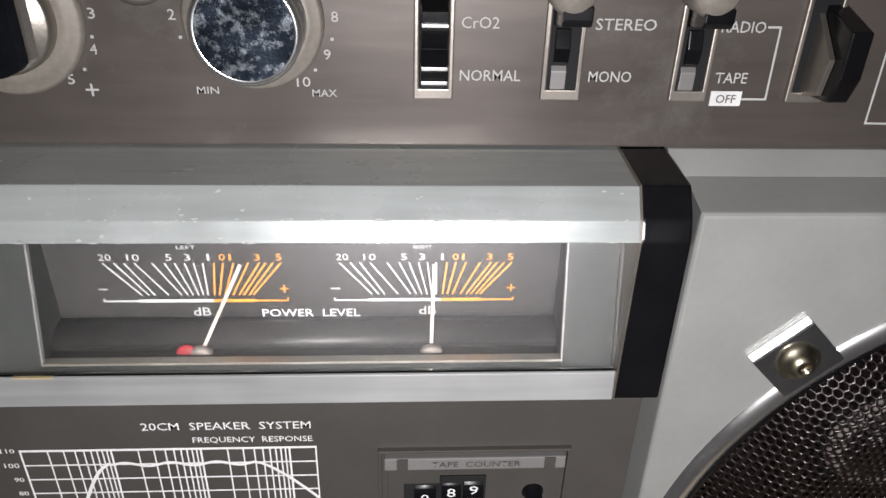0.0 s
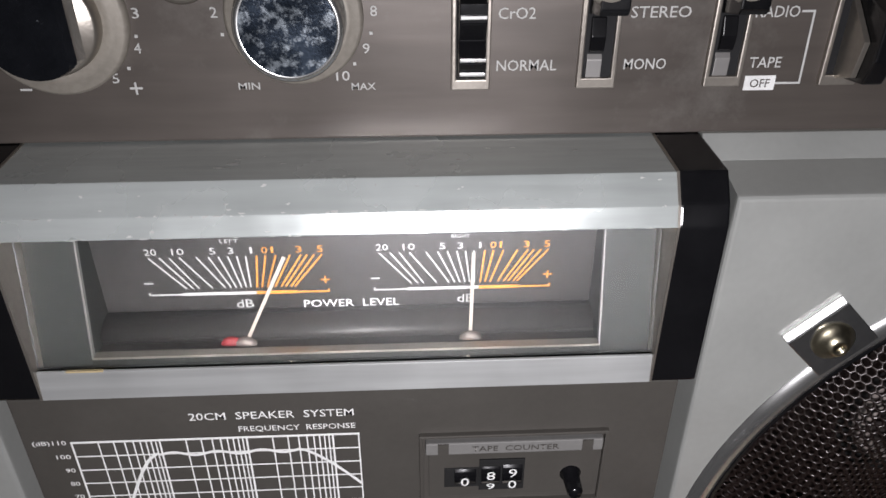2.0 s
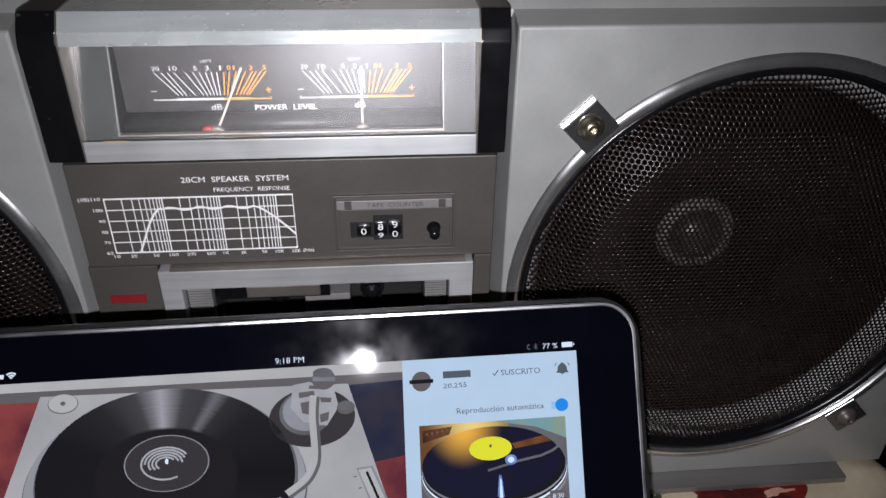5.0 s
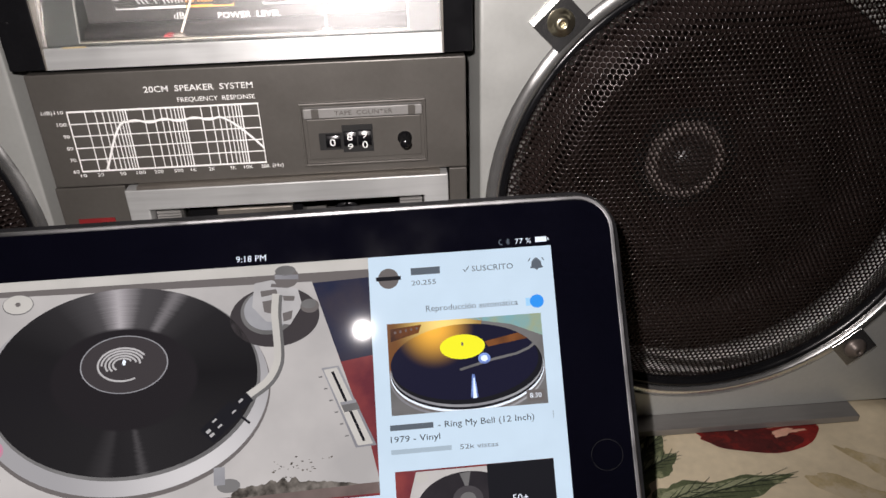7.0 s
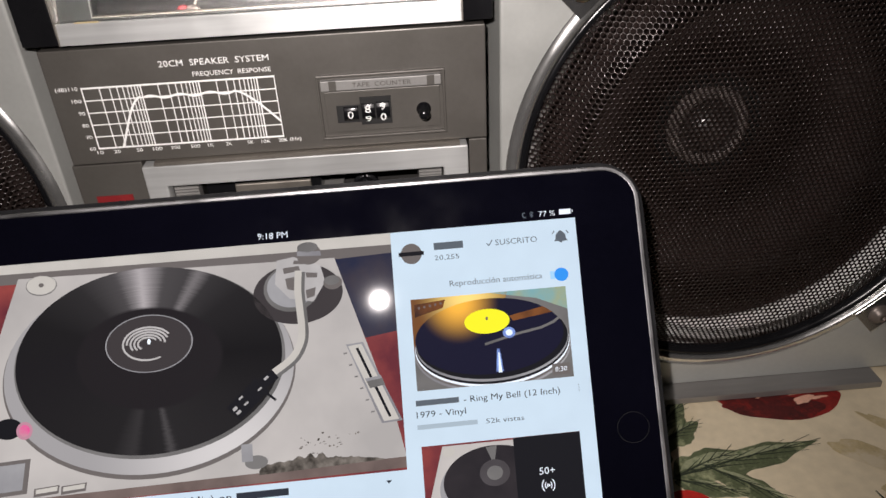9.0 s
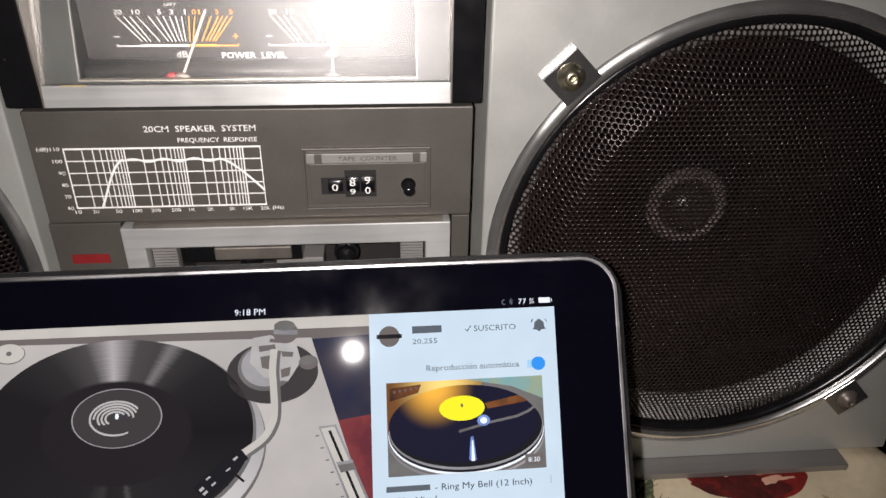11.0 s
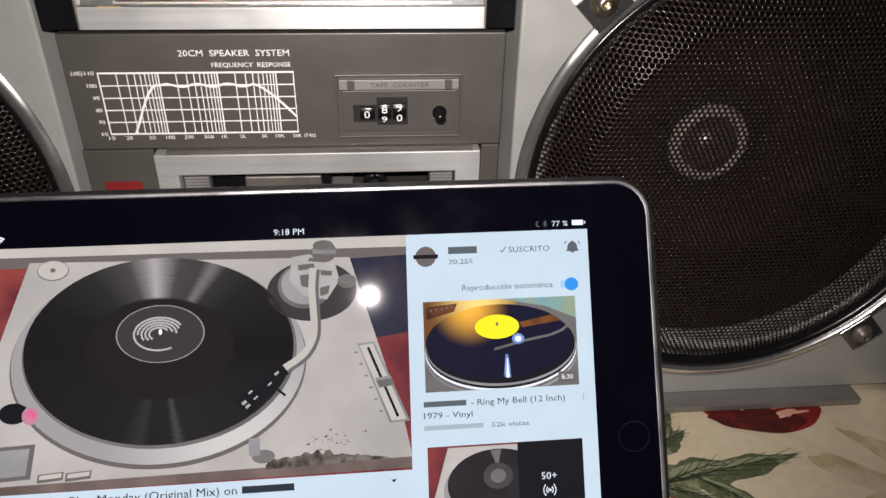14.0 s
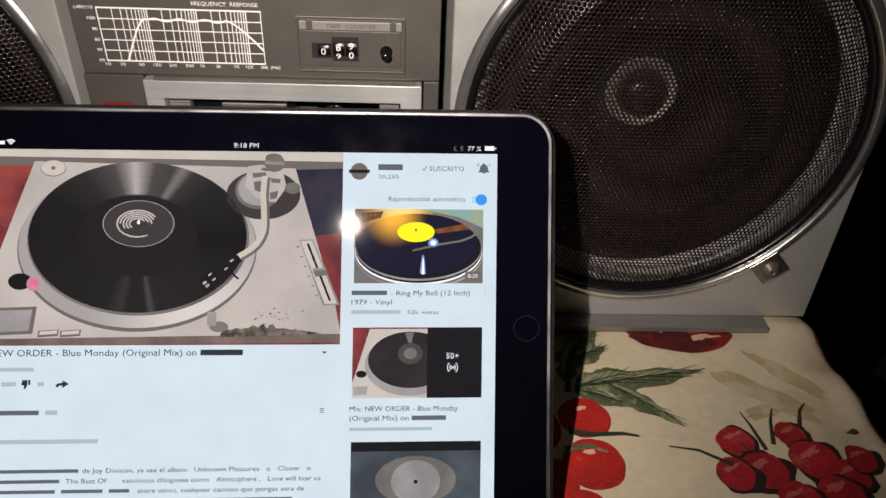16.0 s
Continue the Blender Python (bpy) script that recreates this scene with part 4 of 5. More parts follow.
def controls():
    """The brown-grey control strip with knobs, slide switches and printed lettering."""
    py = 0.0260
    s = part("control_strip", box(-0.3840, 0.3840, py, 0.0690, 0.3114, 0.3970, 0.0006), M["strip"], BOX, "brownish grey metal control strip")
    y = py - 0.0003

    def knob(x, z, r, material, reach, ring, label):
        part("knob_ring", lathe([(ring, py), (ring, py - 0.0020), (ring - 0.0010, py - 0.0030), (ring - 0.0026, py - 0.0026), (ring - 0.0032, py - 0.0034), (ring - 0.0052, py - 0.0030), (0, py - 0.0028)], x, z, 56), M["collar"], s, smooth=True)
        bm = lathe([(r * 1.02, py), (r * 1.02, py - 0.002), (r, py - reach + 0.0012), (r - 0.0006, py - reach + 0.0003), (r - 0.0014, py - reach), (0, py - reach)], x, z, 64)
        part("knob", bm, material, s, label)
        part("knob_edge", lathe([(r + 0.0002, py - reach + 0.0020), (r + 0.0002, py - reach + 0.0008), (r - 0.0008, py - reach - 0.0002), (r - 0.0014, py - reach)], x, z, 64), M["chrome"], s, smooth=True)
    knob(-0.0085, 0.3460, 0.0135, M["knob"], 0.014, 0.0180, "round mottled dark chrome volume knob")
    kx, kz = -0.0710, 0.3460
    part("knob_ring", lathe([(0.0200, py), (0.0200, py - 0.0020), (0.0190, py - 0.0030), (0.0174, py - 0.0026), (0.0168, py - 0.0034), (0.0148, py - 0.0030), (0, py - 0.0028)], kx, kz, 56), M["collar"], s, smooth=True)
    part("knob_skirt", lathe([(0.0140, py - 0.002), (0.0138, py - 0.0062), (0.0130, py - 0.0070), (0, py - 0.0070)], kx, kz, 56), M["bezel"], s, "worn silver knob skirt", True)
    for name, r, y0, y1, mat in (("knob_side", 0.0130, py - 0.0068, py - 0.0128, M["chrome"]), ("knob", 0.0127, py - 0.0128, py - 0.0140, M["knob2"])):
        bm, cut = bmesh.new(), 0.0078
        rings = [[bm.verts.new((kx + min(q * math.cos(radians(6 * k)), cut + lift), yy, kz + q * math.sin(radians(6 * k)))) for k in range(60)] for yy, q, lift in ((y0, r, 0.0018), (y1, r - 0.0003, 0.0))]
        for k in range(60):
            bm.faces.new((rings[0][k], rings[0][(k + 1) % 60], rings[1][(k + 1) % 60], rings[1][k]))
        bm.faces.new(rings[1])
        bmesh.ops.recalc_face_normals(bm, faces=bm.faces[:])
        part(name, bm, mat, s, "glossy black knob with a flat side" if name == "knob" else "")
    knob(0.2180, 0.3450, 0.0180, M["bezel"], 0.012, 0.0240, "large round tuning knob")
    part("jack", lathe([(0.0088, py), (0.0088, py - 0.0016), (0.0075, py - 0.0024), (0.0060, py - 0.0016), (0.0050, py - 0.0026), (0.0036, py - 0.0020), (0.0030, py + 0.001)], -0.0365, 0.3580, 36), M["bezel"], s, "round metal socket", True)
    # flat black disc painted as the shaded depth of the socket
    part("jack_hole_shade", lathe([(0.0032, py - 0.0006), (0, py - 0.0006)], -0.0365, 0.3580, 20), M["matt"], s)
    for i, (x0, x1, lever) in enumerate(((0.0325, 0.0432, 0), (0.0672, 0.0780, 1), (0.1030, 0.1135, 1), (0.1360, 0.1465, 2), (0.1700, 0.1805, 1))):
        z0, z1 = 0.3255, 0.3610
        bm = frame_ring(x0, x1, z0, z1, x0 + 0.0014, x1 - 0.0014, z0 + 0.0030, z1 - 0.0030, py - 0.0016, py + 0.002, 0.0004)
        part("switch_frame", bm, M["bezel"], s, "pale metal switch slot")
        # a flush dark face replaces the slot's depth; its shade is only colour
        part("switch_slot_shade", box(x0 + 0.0014, x1 - 0.0014, py - 0.0004, py + 0.001, z0 + 0.0030, z1 - 0.0030), M["slot"], s)
        m = (x0 + x1) / 2
        if lever == 0:
            part("switch_lever", prism([(py, 0.3290), (py - 0.0060, 0.3305), (py - 0.0075, 0.3345), (py - 0.0040, 0.3400), (py - 0.0075, 0.3450), (py - 0.0075, 0.3500), (py, 0.3520)], m - 0.0036, m + 0.0036, 0.0003), M["black"], s, "ribbed black slide switch")
            for z, k in ((0.3312, 0.0068), (0.3352, 0.0076), (0.3462, 0.0078)):
                part("switch_rib", box(m - 0.0035, m + 0.0035, py - k - 0.0006, py - k + 0.001, z, z + 0.0010, 0.0002), M["chrome"], s)
        elif lever == 1:
            part("switch_lever", prism([(py, 0.3455), (py - 0.0110, 0.3475), (py - 0.0120, 0.3490), (py - 0.0120, 0.3525), (py, 0.3545)], m - 0.0034, m + 0.0042, 0.0004), M["black"], s, "black lever switch")
            part("switch_step", prism([(py, 0.3285), (py - 0.0010, 0.3285), (py - 0.0012, 0.3335), (py - 0.0004, 0.3350), (py, 0.3350)], m - 0.0030, m + 0.0012, 0.0002), M["rail"], s)
            part("switch_spring", prism([(py, 0.3352), (py - 0.0016, 0.3360), (py - 0.0024, 0.3400), (py - 0.0012, 0.3450), (py, 0.3450)], m - 0.0026, m + 0.0014, 0.0003), M["black"], s)
            part("switch_cap", lathe([(0.0062, py - 0.002), (0.0062, py - 0.010), (0.0050, py - 0.0120), (0, py - 0.0122)], m - 0.001, 0.3560, 28), M["collar"], s, smooth=True)
        else:
            part("switch_lever", prism([(py, 0.3275), (py - 0.0120, 0.3290), (py - 0.0150, 0.3360), (py - 0.0150, 0.3480), (py, 0.3520)], m + 0.0005, m + 0.0062, 0.0005), M["black"], s, "tall black lever switch")
            part("switch_plate", prism([(py, 0.3270), (py - 0.0090, 0.3300), (py - 0.0110, 0.3400), (py, 0.3500)], m - 0.0012, m + 0.0004, 0.0002), M["bezel"], s)
    for t, x, z, w in (("CrO2", 0.0450, 0.3445, 0.0100), ("NORMAL", 0.0450, 0.3305, 0.0165), ("STEREO", 0.0805, 0.3445, 0.0163), ("MONO", 0.0802, 0.3305, 0.0118),
                       ("RADIO", 0.1145, 0.3443, 0.0120), ("TAPE", 0.1155, 0.3305, 0.0090), ("M", 0.1515, 0.3305, 0.0028), ("MW", 0.1825, 0.3300, 0.0060), ("AUX", 0.1165, 0.3530, 0.0085)):
        part("lettering", words(t, x, z, w, 0.0030, y), M["soft_white"], s)
    for t, x, z, w in (("MIN", -0.0255, 0.3262, 0.0058), ("MAX", 0.0052, 0.3257, 0.0066)):
        part("lettering", words(t, x, z, w, 0.0020, y), M["soft_white"], s)
    for t, x, z in (("10", 0.0012, 0.3284), ("9", 0.0088, 0.3358), ("8", 0.0112, 0.3456), ("2", -0.0302, 0.3456), ("5", -0.0588, 0.3285), ("4", -0.0514, 0.3365), ("3", -0.0502, 0.3456)):
        part("numeral", words(t, x, z, 0.0023 * (0.8 if t != "10" else 1.6), 0.0027, y), M["soft_white"], s)
    for x, z in ((0.0064, 0.3330), (0.0112, 0.3412), (-0.0538, 0.3325), (-0.0502, 0.3410), (-0.0278, 0.3412)):
        part("dial_dot", box(x - 0.0004, x + 0.0004, y - 0.0001, y + 0.0002, z - 0.0004, z + 0.0004), M["soft_white"], s)
    part("plus_mark", stroke(stroke(bmesh.new(), [(-0.0545, 0.3270), (-0.0515, 0.3270)], 0.0006, y), [(-0.0530, 0.3255), (-0.0530, 0.3285)], 0.0006, y - 0.0001), M["soft_white"], s)
    part("minus_mark", stroke(bmesh.new(), [(-0.0835, 0.3270), (-0.0808, 0.3270)], 0.0006, y), M["soft_white"], s)
    for pts in ([(0.1270, 0.3458), (0.1305, 0.3458), (0.1310, 0.3260), (0.1240, 0.3260)], [(0.1615, 0.3600), (0.1620, 0.3192), (0.1875, 0.3190), (0.1880, 0.3280)]):
        part("printed_bracket", ribbon(pts, 0.0006, lambda u, v: Vector((u, y, v))), M["soft_white"], s)
    part("off_box", box(0.1152, 0.1240, y, py + 0.0005, 0.3240, 0.3282), M["white"], s)
    part("off_lettering", words("OFF", 0.1168, 0.3249, 0.0056, 0.0024, y - 0.0002), M["strip"], s)


centre()
cassette_door()
meter()
controls()

# ---- the tablet in its case, propped up before the boombox ----
W, H, TALL = 0.258, 0.1985, 0.948
RIGHT = Vector((1, 0.020, 0)).normalized()
UP = Vector((0, 0.604, 0.797)).normalized()
OUT = RIGHT.cross(UP).normalized()
CORNER = Vector((0.1318, -0.0690, 0.1742)) - UP * 0.0006 - RIGHT * W  # top left of the lit area


def on(u, v, h=0.0):
    return CORNER + RIGHT * u - UP * (v * TALL if v > 0 else v) + OUT * h


TAB = thing("tablet", on(W / 2, 0.2, -0.004), "black-fronted tablet computer with a lit screen, leaning back on its case", "tablet")
U0, U1, V0, V1 = -0.0280, W + 0.0280, -0.0205, 0.2110


def rounded(u0, u1, v0, v1, r, n=8):
    pts = []
    for cu, cv, a0 in ((u1 - r, v0 + r, -90), (u1 - r, v1 - r, 0), (u0 + r, v1 - r, 90), (u0 + r, v0 + r, 180)):
        for k in range(n + 1):
            a = radians(a0 + 90 * k / n)
            pts.append((cu + r * math.cos(a), cv + r * math.sin(a)))
    return pts


def slab(outlines, bm=None):
    """A body through a row of (outline, height) sections, closed at both ends."""
    bm = bm or bmesh.new()
    rings = [[bm.verts.new(on(u, v, h)) for u, v in pts] for pts, h in outlines]
    for a, b in zip(rings, rings[1:]):
        for i in range(len(a)):
            j = (i + 1) % len(a)
            bm.faces.new((a[i], a[j], b[j], b[i]))
    bm.faces.new(rings[0][::-1])
    bm.faces.new(rings[-1])
    bmesh.ops.recalc_face_normals(bm, faces=bm.faces[:])
    return bm


def sheet(name, pts, material, layer, parent):
    """A flat lit shape on the display."""
    bm = bmesh.new()
    bm.faces.new([bm.verts.new(on(u, v, 0.0002 + layer * 0.00007)) for u, v in pts])
    bmesh.ops.triangulate(bm, faces=bm.faces[:])
    bmesh.ops.recalc_face_normals(bm, faces=bm.faces[:])
    for f in bm.faces:
        if f.normal.dot(OUT) < 0:
            f.normal_flip()
    return part(name, bm, material, parent)


def line(pts, w, layer, bm=None):
    return ribbon(pts, w, lambda a, b: on(a, b, 0.0002 + layer * 0.00007), bm)


def say(text, u, v, width, height, layer, bm=None):
    """Display lettering; (u, v) is where the base line begins."""
    return letters(text, width, height, lambda a, b: on(u + a, v - b, 0.0002 + layer * 0.00007), bm, 0.0)


def oval(u, v, ru, rv, n=72, a0=0, a1=360, turn=0):
    c, s = math.cos(radians(turn)), math.sin(radians(turn))
    out = []
    for k in range(n if a1 - a0 >= 360 else n + 1):
        a = radians(a0 + (a1 - a0) * k / n)
        x, y = ru * math.cos(a), rv * math.sin(a)
        out.append((u + x * c - y * s, v + x * s + y * c))
    return out


def quad(u0, v0, u1, v1):
    return [(u0, v0), (u1, v0), (u1, v1), (u0, v1)]


def tablet():
    r = 0.0150
    grow = lambda d: rounded(U0 - d, U1 + d, V0 - d, V1 + d, r + d)
    part("body", slab([(grow(-0.006), -0.0085), (grow(-0.001), -0.0070), (grow(0.0010), -0.0035), (grow(0.0010), -0.0004), (grow(0.0004), 0.0002), (grow(-0.0006), 0.0002), (grow(-0.0012), -0.0002)]),
         M["tablet_edge"], TAB, "grey aluminium body with a bright edge")
    g = part("front_glass", slab([(grow(-0.0010), -0.0006), (grow(-0.0010), 0.0000), (grow(-0.0014), 0.0001)]), M["tablet_glass"], TAB, "black glass front")
    bm = bmesh.new()
    cu, cv, n = W + 0.0160, H / 2 - 0.004, 40
    for ro, ri in ((0.0068, 0.0066),):
        a = [bm.verts.new(on(p, q, 0.00016)) for p, q in oval(cu, cv, ro, ro, n)]
        b = [bm.verts.new(on(p, q, 0.00016)) for p, q in oval(cu, cv, ri, ri, n)]
        for i in range(n):
            bm.faces.new((a[i], a[(i + 1) % n], b[(i + 1) % n], b[i]))
    part("home_button", bm, M["case"], g, "round home button")


def fading_glow(name, near, far, at, radius):
    """A lit picture area whose colour passes from one to another with the distance from a bright place."""
    m = glow(name, near, 0.9)
    n, l = m.node_tree.nodes, m.node_tree.links
    co, gap, mr, mix = n.new("ShaderNodeTexCoord"), n.new("ShaderNodeVectorMath"), n.new("ShaderNodeMapRange"), n.new("ShaderNodeMix")
    gap.operation, mix.data_type, mr.interpolation_type = "DISTANCE", "RGBA", "SMOOTHSTEP"
    l.new(co.outputs["Object"], gap.inputs[0])
    gap.inputs[1].default_value = (at - ORIGIN[TAB]) * UNIT
    mr.inputs[2].default_value = radius
    l.new(gap.outputs["Value"], mr.inputs[0])
    l.new(mr.outputs[0], mix.inputs[0])
    mix.inputs[6].default_value, mix.inputs[7].default_value = (*near, 1), (*far, 1)
    l.new(mix.outputs[2], n["Principled BSDF"].inputs["Emission Color"])
    return m


def vinyl_picture(middle):
    """The record in the video: black, with light fanning out from the middle over its grooves."""
    m, n, l, p = nodes_of("screen_record")
    p.inputs["Base Color"].default_value = (0.004, 0.004, 0.005, 1)
    p.inputs["Roughness"].default_value = 0.035

    def math_node(kind, a, b=None):
        q = n.new("ShaderNodeMath")
        q.operation = kind
        for i, v in enumerate((a, b)):
            if v is None:
                continue
            if isinstance(v, (int, float)):
                q.inputs[i].default_value = v
            else:
                l.new(v, q.inputs[i])
        return q.outputs[0]

    def along(axis):
        q = n.new("ShaderNodeVectorMath")
        q.operation = "DOT_PRODUCT"
        l.new(co.outputs["Object"], q.inputs[0])
        q.inputs[1].default_value = axis
        return math_node("SUBTRACT", q.outputs["Value"], middle.dot(axis))
    co = n.new("ShaderNodeTexCoord")
    x, y = along(RIGHT), math_node("MULTIPLY", along(UP), 1.42)
    angle = math_node("ARCTAN2", y, x)
    dist = math_node("SQRT", math_node("ADD", math_node("MULTIPLY", x, x), math_node("MULTIPLY", y, y)))
    turn = math_node("ADD", math_node("DIVIDE", angle, 2 * math.pi), 0.5)
    grain = n.new("ShaderNodeTexNoise")
    grain.noise_dimensions = "1D"
    grain.inputs["Scale"].default_value, grain.inputs["Detail"].default_value = 1500, 3
    l.new(dist, grain.inputs["W"])
    wob = math_node("ADD", turn, math_node("MULTIPLY", math_node("SUBTRACT", grain.outputs[0], 0.5), 0.012))
    ramp = n.new("ShaderNodeValToRGB")
    l.new(wob, ramp.inputs[0])
    e = ramp.color_ramp.elements
    e[0].position, e[0].color = 0.0, (0.010, 0.009, 0.010, 1)
    e[1].position, e[1].color = 1.0, (0.010, 0.009, 0.010, 1)
    for at, k in ((0.20, 0.022), (0.225, 0.05), (0.235, 0.022), (0.262, 0.026), (0.270, 0.10), (0.278, 0.028), (0.40, 0.020), (0.50, 0.010), (0.62, 0.024), (0.665, 0.050), (0.682, 0.17),
                  (0.695, 0.08), (0.725, 0.10), (0.742, 0.22), (0.757, 0.40), (0.772, 0.20), (0.790, 0.10), (0.84, 0.036), (0.92, 0.016)):
        q = e.new(at)
        k *= 0.62 if k < 0.12 else 1.0
        q.color = (k, k * 0.93, k * 0.95, 1)
    out = n.new("ShaderNodeMix")
    out.data_type = "RGBA"
    fade = n.new("ShaderNodeMapRange")
    fade.inputs[1].default_value, fade.inputs[2].default_value = 0.0248, 0.0262
    l.new(dist, fade.inputs[0])
    l.new(fade.outputs[0], out.inputs[0])
    out.inputs[6].default_value = (0.0135, 0.0115, 0.0125, 1)
    l.new(ramp.outputs[0], out.inputs[7])
    l.new(out.outputs[2], p.inputs["Emission Color"])
    p.inputs["Emission Strength"].default_value = 0.9 * GLOW
    return m


def display():
    G = dict(
        paper=glow("screen_white", (0.66, 0.80, 0.90), 0.80, 0.05), ink=glow("screen_ink", (0.030, 0.036, 0.048), 0.8), grey=glow("screen_grey_ink", (0.115, 0.135, 0.155), 0.8),
        faint=glow("screen_faint_ink", (0.42, 0.51, 0.57), 0.8),
        bright=glow("screen_bright_ink", (0.85, 0.9, 0.95), 0.9), blue=glow("screen_blue", (0.03, 0.28, 0.80), 0.9), pale_blue=glow("screen_pale_blue", (0.35, 0.62, 0.85), 0.9),
        deck=glow("screen_deck", (0.60, 0.555, 0.515), 0.80, 0.25, (0.44, 0.41, 0.385), 22), wall=glow("screen_wall", (0.62, 0.58, 0.52), 0.8, 0.1), rimline=glow("screen_grey_line", (0.16, 0.14, 0.13), 0.8),
        cloth=glow("screen_red_cloth", (0.36, 0.07, 0.06), 0.7, 0.5, (0.16, 0.03, 0.04), 60), night=glow("screen_dark_blue", (0.018, 0.022, 0.05), 0.8, 0.6, (0.05, 0.04, 0.05), 60),
        steel=glow("screen_steel", (0.42, 0.41, 0.41), 0.75, 0.3, (0.26, 0.25, 0.26), 40), vinyl=glow("screen_vinyl", (0.020, 0.017, 0.019), 0.9, 0.5, (0.035, 0.028, 0.030), 40),
        sheen=glow("screen_sheen", (0.075, 0.066, 0.068), 0.9, 0.3),
        label=glow("screen_label", (0.045, 0.038, 0.038), 0.9), arm=glow("screen_arm", (0.55, 0.52, 0.50), 0.8, 0.2), dark=glow("screen_black", (0.010, 0.010, 0.012), 0.8),
        mid=glow("screen_mid_grey", (0.20, 0.19, 0.18), 0.8, 0.3), stain=glow("screen_stain", (0.045, 0.038, 0.030), 0.8, 0.8, (0.22, 0.19, 0.16), 260), pink=glow("screen_pink", (0.85, 0.10, 0.32), 0.8, 0.4, (0.6, 0.3, 0.35), 200),
        brown=glow("screen_brown", (0.22, 0.16, 0.14), 0.8, 0.4), yellow=glow("screen_yellow", (0.85, 0.80, 0.02), 0.95), amber=glow("screen_amber", (0.85, 0.42, 0.04), 0.9, 0.7, (0.30, 0.12, 0.02), 130),
        ember=glow("screen_ember", (0.20, 0.07, 0.02), 0.9, 0.6, (0.02, 0.01, 0.01), 90), teal=glow("screen_teal", (0.20, 0.42, 0.45), 0.8, 0.5, (0.35, 0.40, 0.25), 110), star=glow("screen_star", (0.75, 0.85, 1.0), 1.0), halo=glow("screen_halo", (0.22, 0.33, 0.70), 0.9, 0.5, (0.06, 0.09, 0.25), 200))
    G["disc"] = glow("screen_disc", (0.016, 0.014, 0.016), 0.9, 0.5, (0.030, 0.025, 0.027), 70)
    G["slate"] = glow("screen_slate", (0.075, 0.095, 0.115), 0.8, 0.4)
    G["blush"] = glow("screen_blush", (0.55, 0.26, 0.33), 0.8)
    G["vinyl"] = vinyl_picture((on(0.431 * 0.1785, 0.440 * 0.1035) - ORIGIN[TAB]) * UNIT)
    scr = sheet("screen", quad(0, 0, W, H - 0.005), G["paper"], 0, TAB)
    tagged(scr, "lit screen showing a video page with a turntable playing a record")
    put = lambda name, pts, m, layer: sheet(name, pts, G[m], layer, scr)
    vw, vh = 0.1785, 0.1035
    V = lambda a, b: (a * vw, (b - 0.10 * (1 - a) * max(b, 0) * max(1 - b, 0)) * vh)
    P = lambda *ab: [V(a, b) for a, b in ab]
    E = lambda a, b, ra, rb, **k: oval(V(a, b)[0], V(a, b)[1], ra * vw, rb * vh, **k)
    # the video picture: a turntable seen from the front
    put("video_backdrop", P((0, 0), (1, 0), (1, 1), (0, 1)), "cloth", 1)
    put("video_wall", P((0, 0), (1, 0), (1, 0.055), (0, 0.045)), "wall", 2)
    put("video_shelf_line", P((0, 0.042), (1, 0.050), (1, 0.10), (0, 0.090)), "rimline", 2.5)
    put("video_dark_corner", P((0.86, 0.095), (1, 0.085), (1, 0.42), (0.925, 0.44)), "night", 3)
    put("video_deck", P((0.140, 0.068), (0.865, 0.088), (0.985, 0.80), (1.0, 0.93), (1.0, 0.955), (0, 0.985), (0, 0.82)), "deck", 4)
    put("video_deck_edge", P((0, 0.970), (1, 0.945), (1, 0.990), (0, 1.0)), "brown", 5)
    put("video_platter_edge", E(0.431, 0.520, 0.330, 0.426), "rimline", 5)
    G["platter"] = fading_glow("screen_platter", (0.60, 0.58, 0.575), (0.33, 0.32, 0.325), on(0.60 * vw, 0.86 * vh), 0.052)
    put("video_platter", E(0.431, 0.509, 0.327, 0.418), "platter", 6)
    put("video_record_shadow", E(0.433, 0.470, 0.306, 0.394), "mid", 6.5)
    put("video_record", E(0.431, 0.462, 0.301, 0.387), "vinyl", 7)
    put("video_label_ring", E(0.431, 0.393, 0.099, 0.120), "steel", 10)
    put("video_label", E(0.431, 0.393, 0.096, 0.116), "label", 11)
    bm = bmesh.new()
    for k, (a0, a1) in enumerate(((130, 330), (140, 350), (150, 360), (180, 340), (60, 330))):
        line(E(0.428, 0.393, 0.022 + 0.0085 * k, 0.026 + 0.0105 * k, n=24, a0=a0, a1=a1), 0.0008, 12, bm)
    part("video_label_design", bm, G["arm"], scr)
    put("video_spindle", E(0.431, 0.385, 0.004, 0.012), "bright", 13)
    put("video_adapter_ring", E(0.192, 0.106, 0.035, 0.042), "mid", 6)
    put("video_adapter", E(0.192, 0.104, 0.033, 0.039), "wall", 7)
    put("video_adapter_hole", E(0.192, 0.104, 0.006, 0.009), "rimline", 8)
    base = P, E
    P = lambda *ab: base[0](*[(a - 0.004, b - 0.022 * max(0, 1 - b)) for a, b in ab])
    E = lambda a, b, ra, rb, **k: base[1](a - 0.004, b - 0.022, ra, rb, **k)
    put("video_arm_base", E(0.780, 0.252, 0.104, 0.128), "label", 7)
    put("video_arm_base", E(0.765, 0.228, 0.064, 0.098), "mid", 8)
    put("video_arm_base_rim", E(0.765, 0.222, 0.056, 0.086), "steel", 8.5)
    put("video_gimbal", P((0.735, 0.100), (0.775, 0.090), (0.835, 0.135), (0.845, 0.205), (0.815, 0.285), (0.760, 0.265), (0.728, 0.200)), "arm", 9)
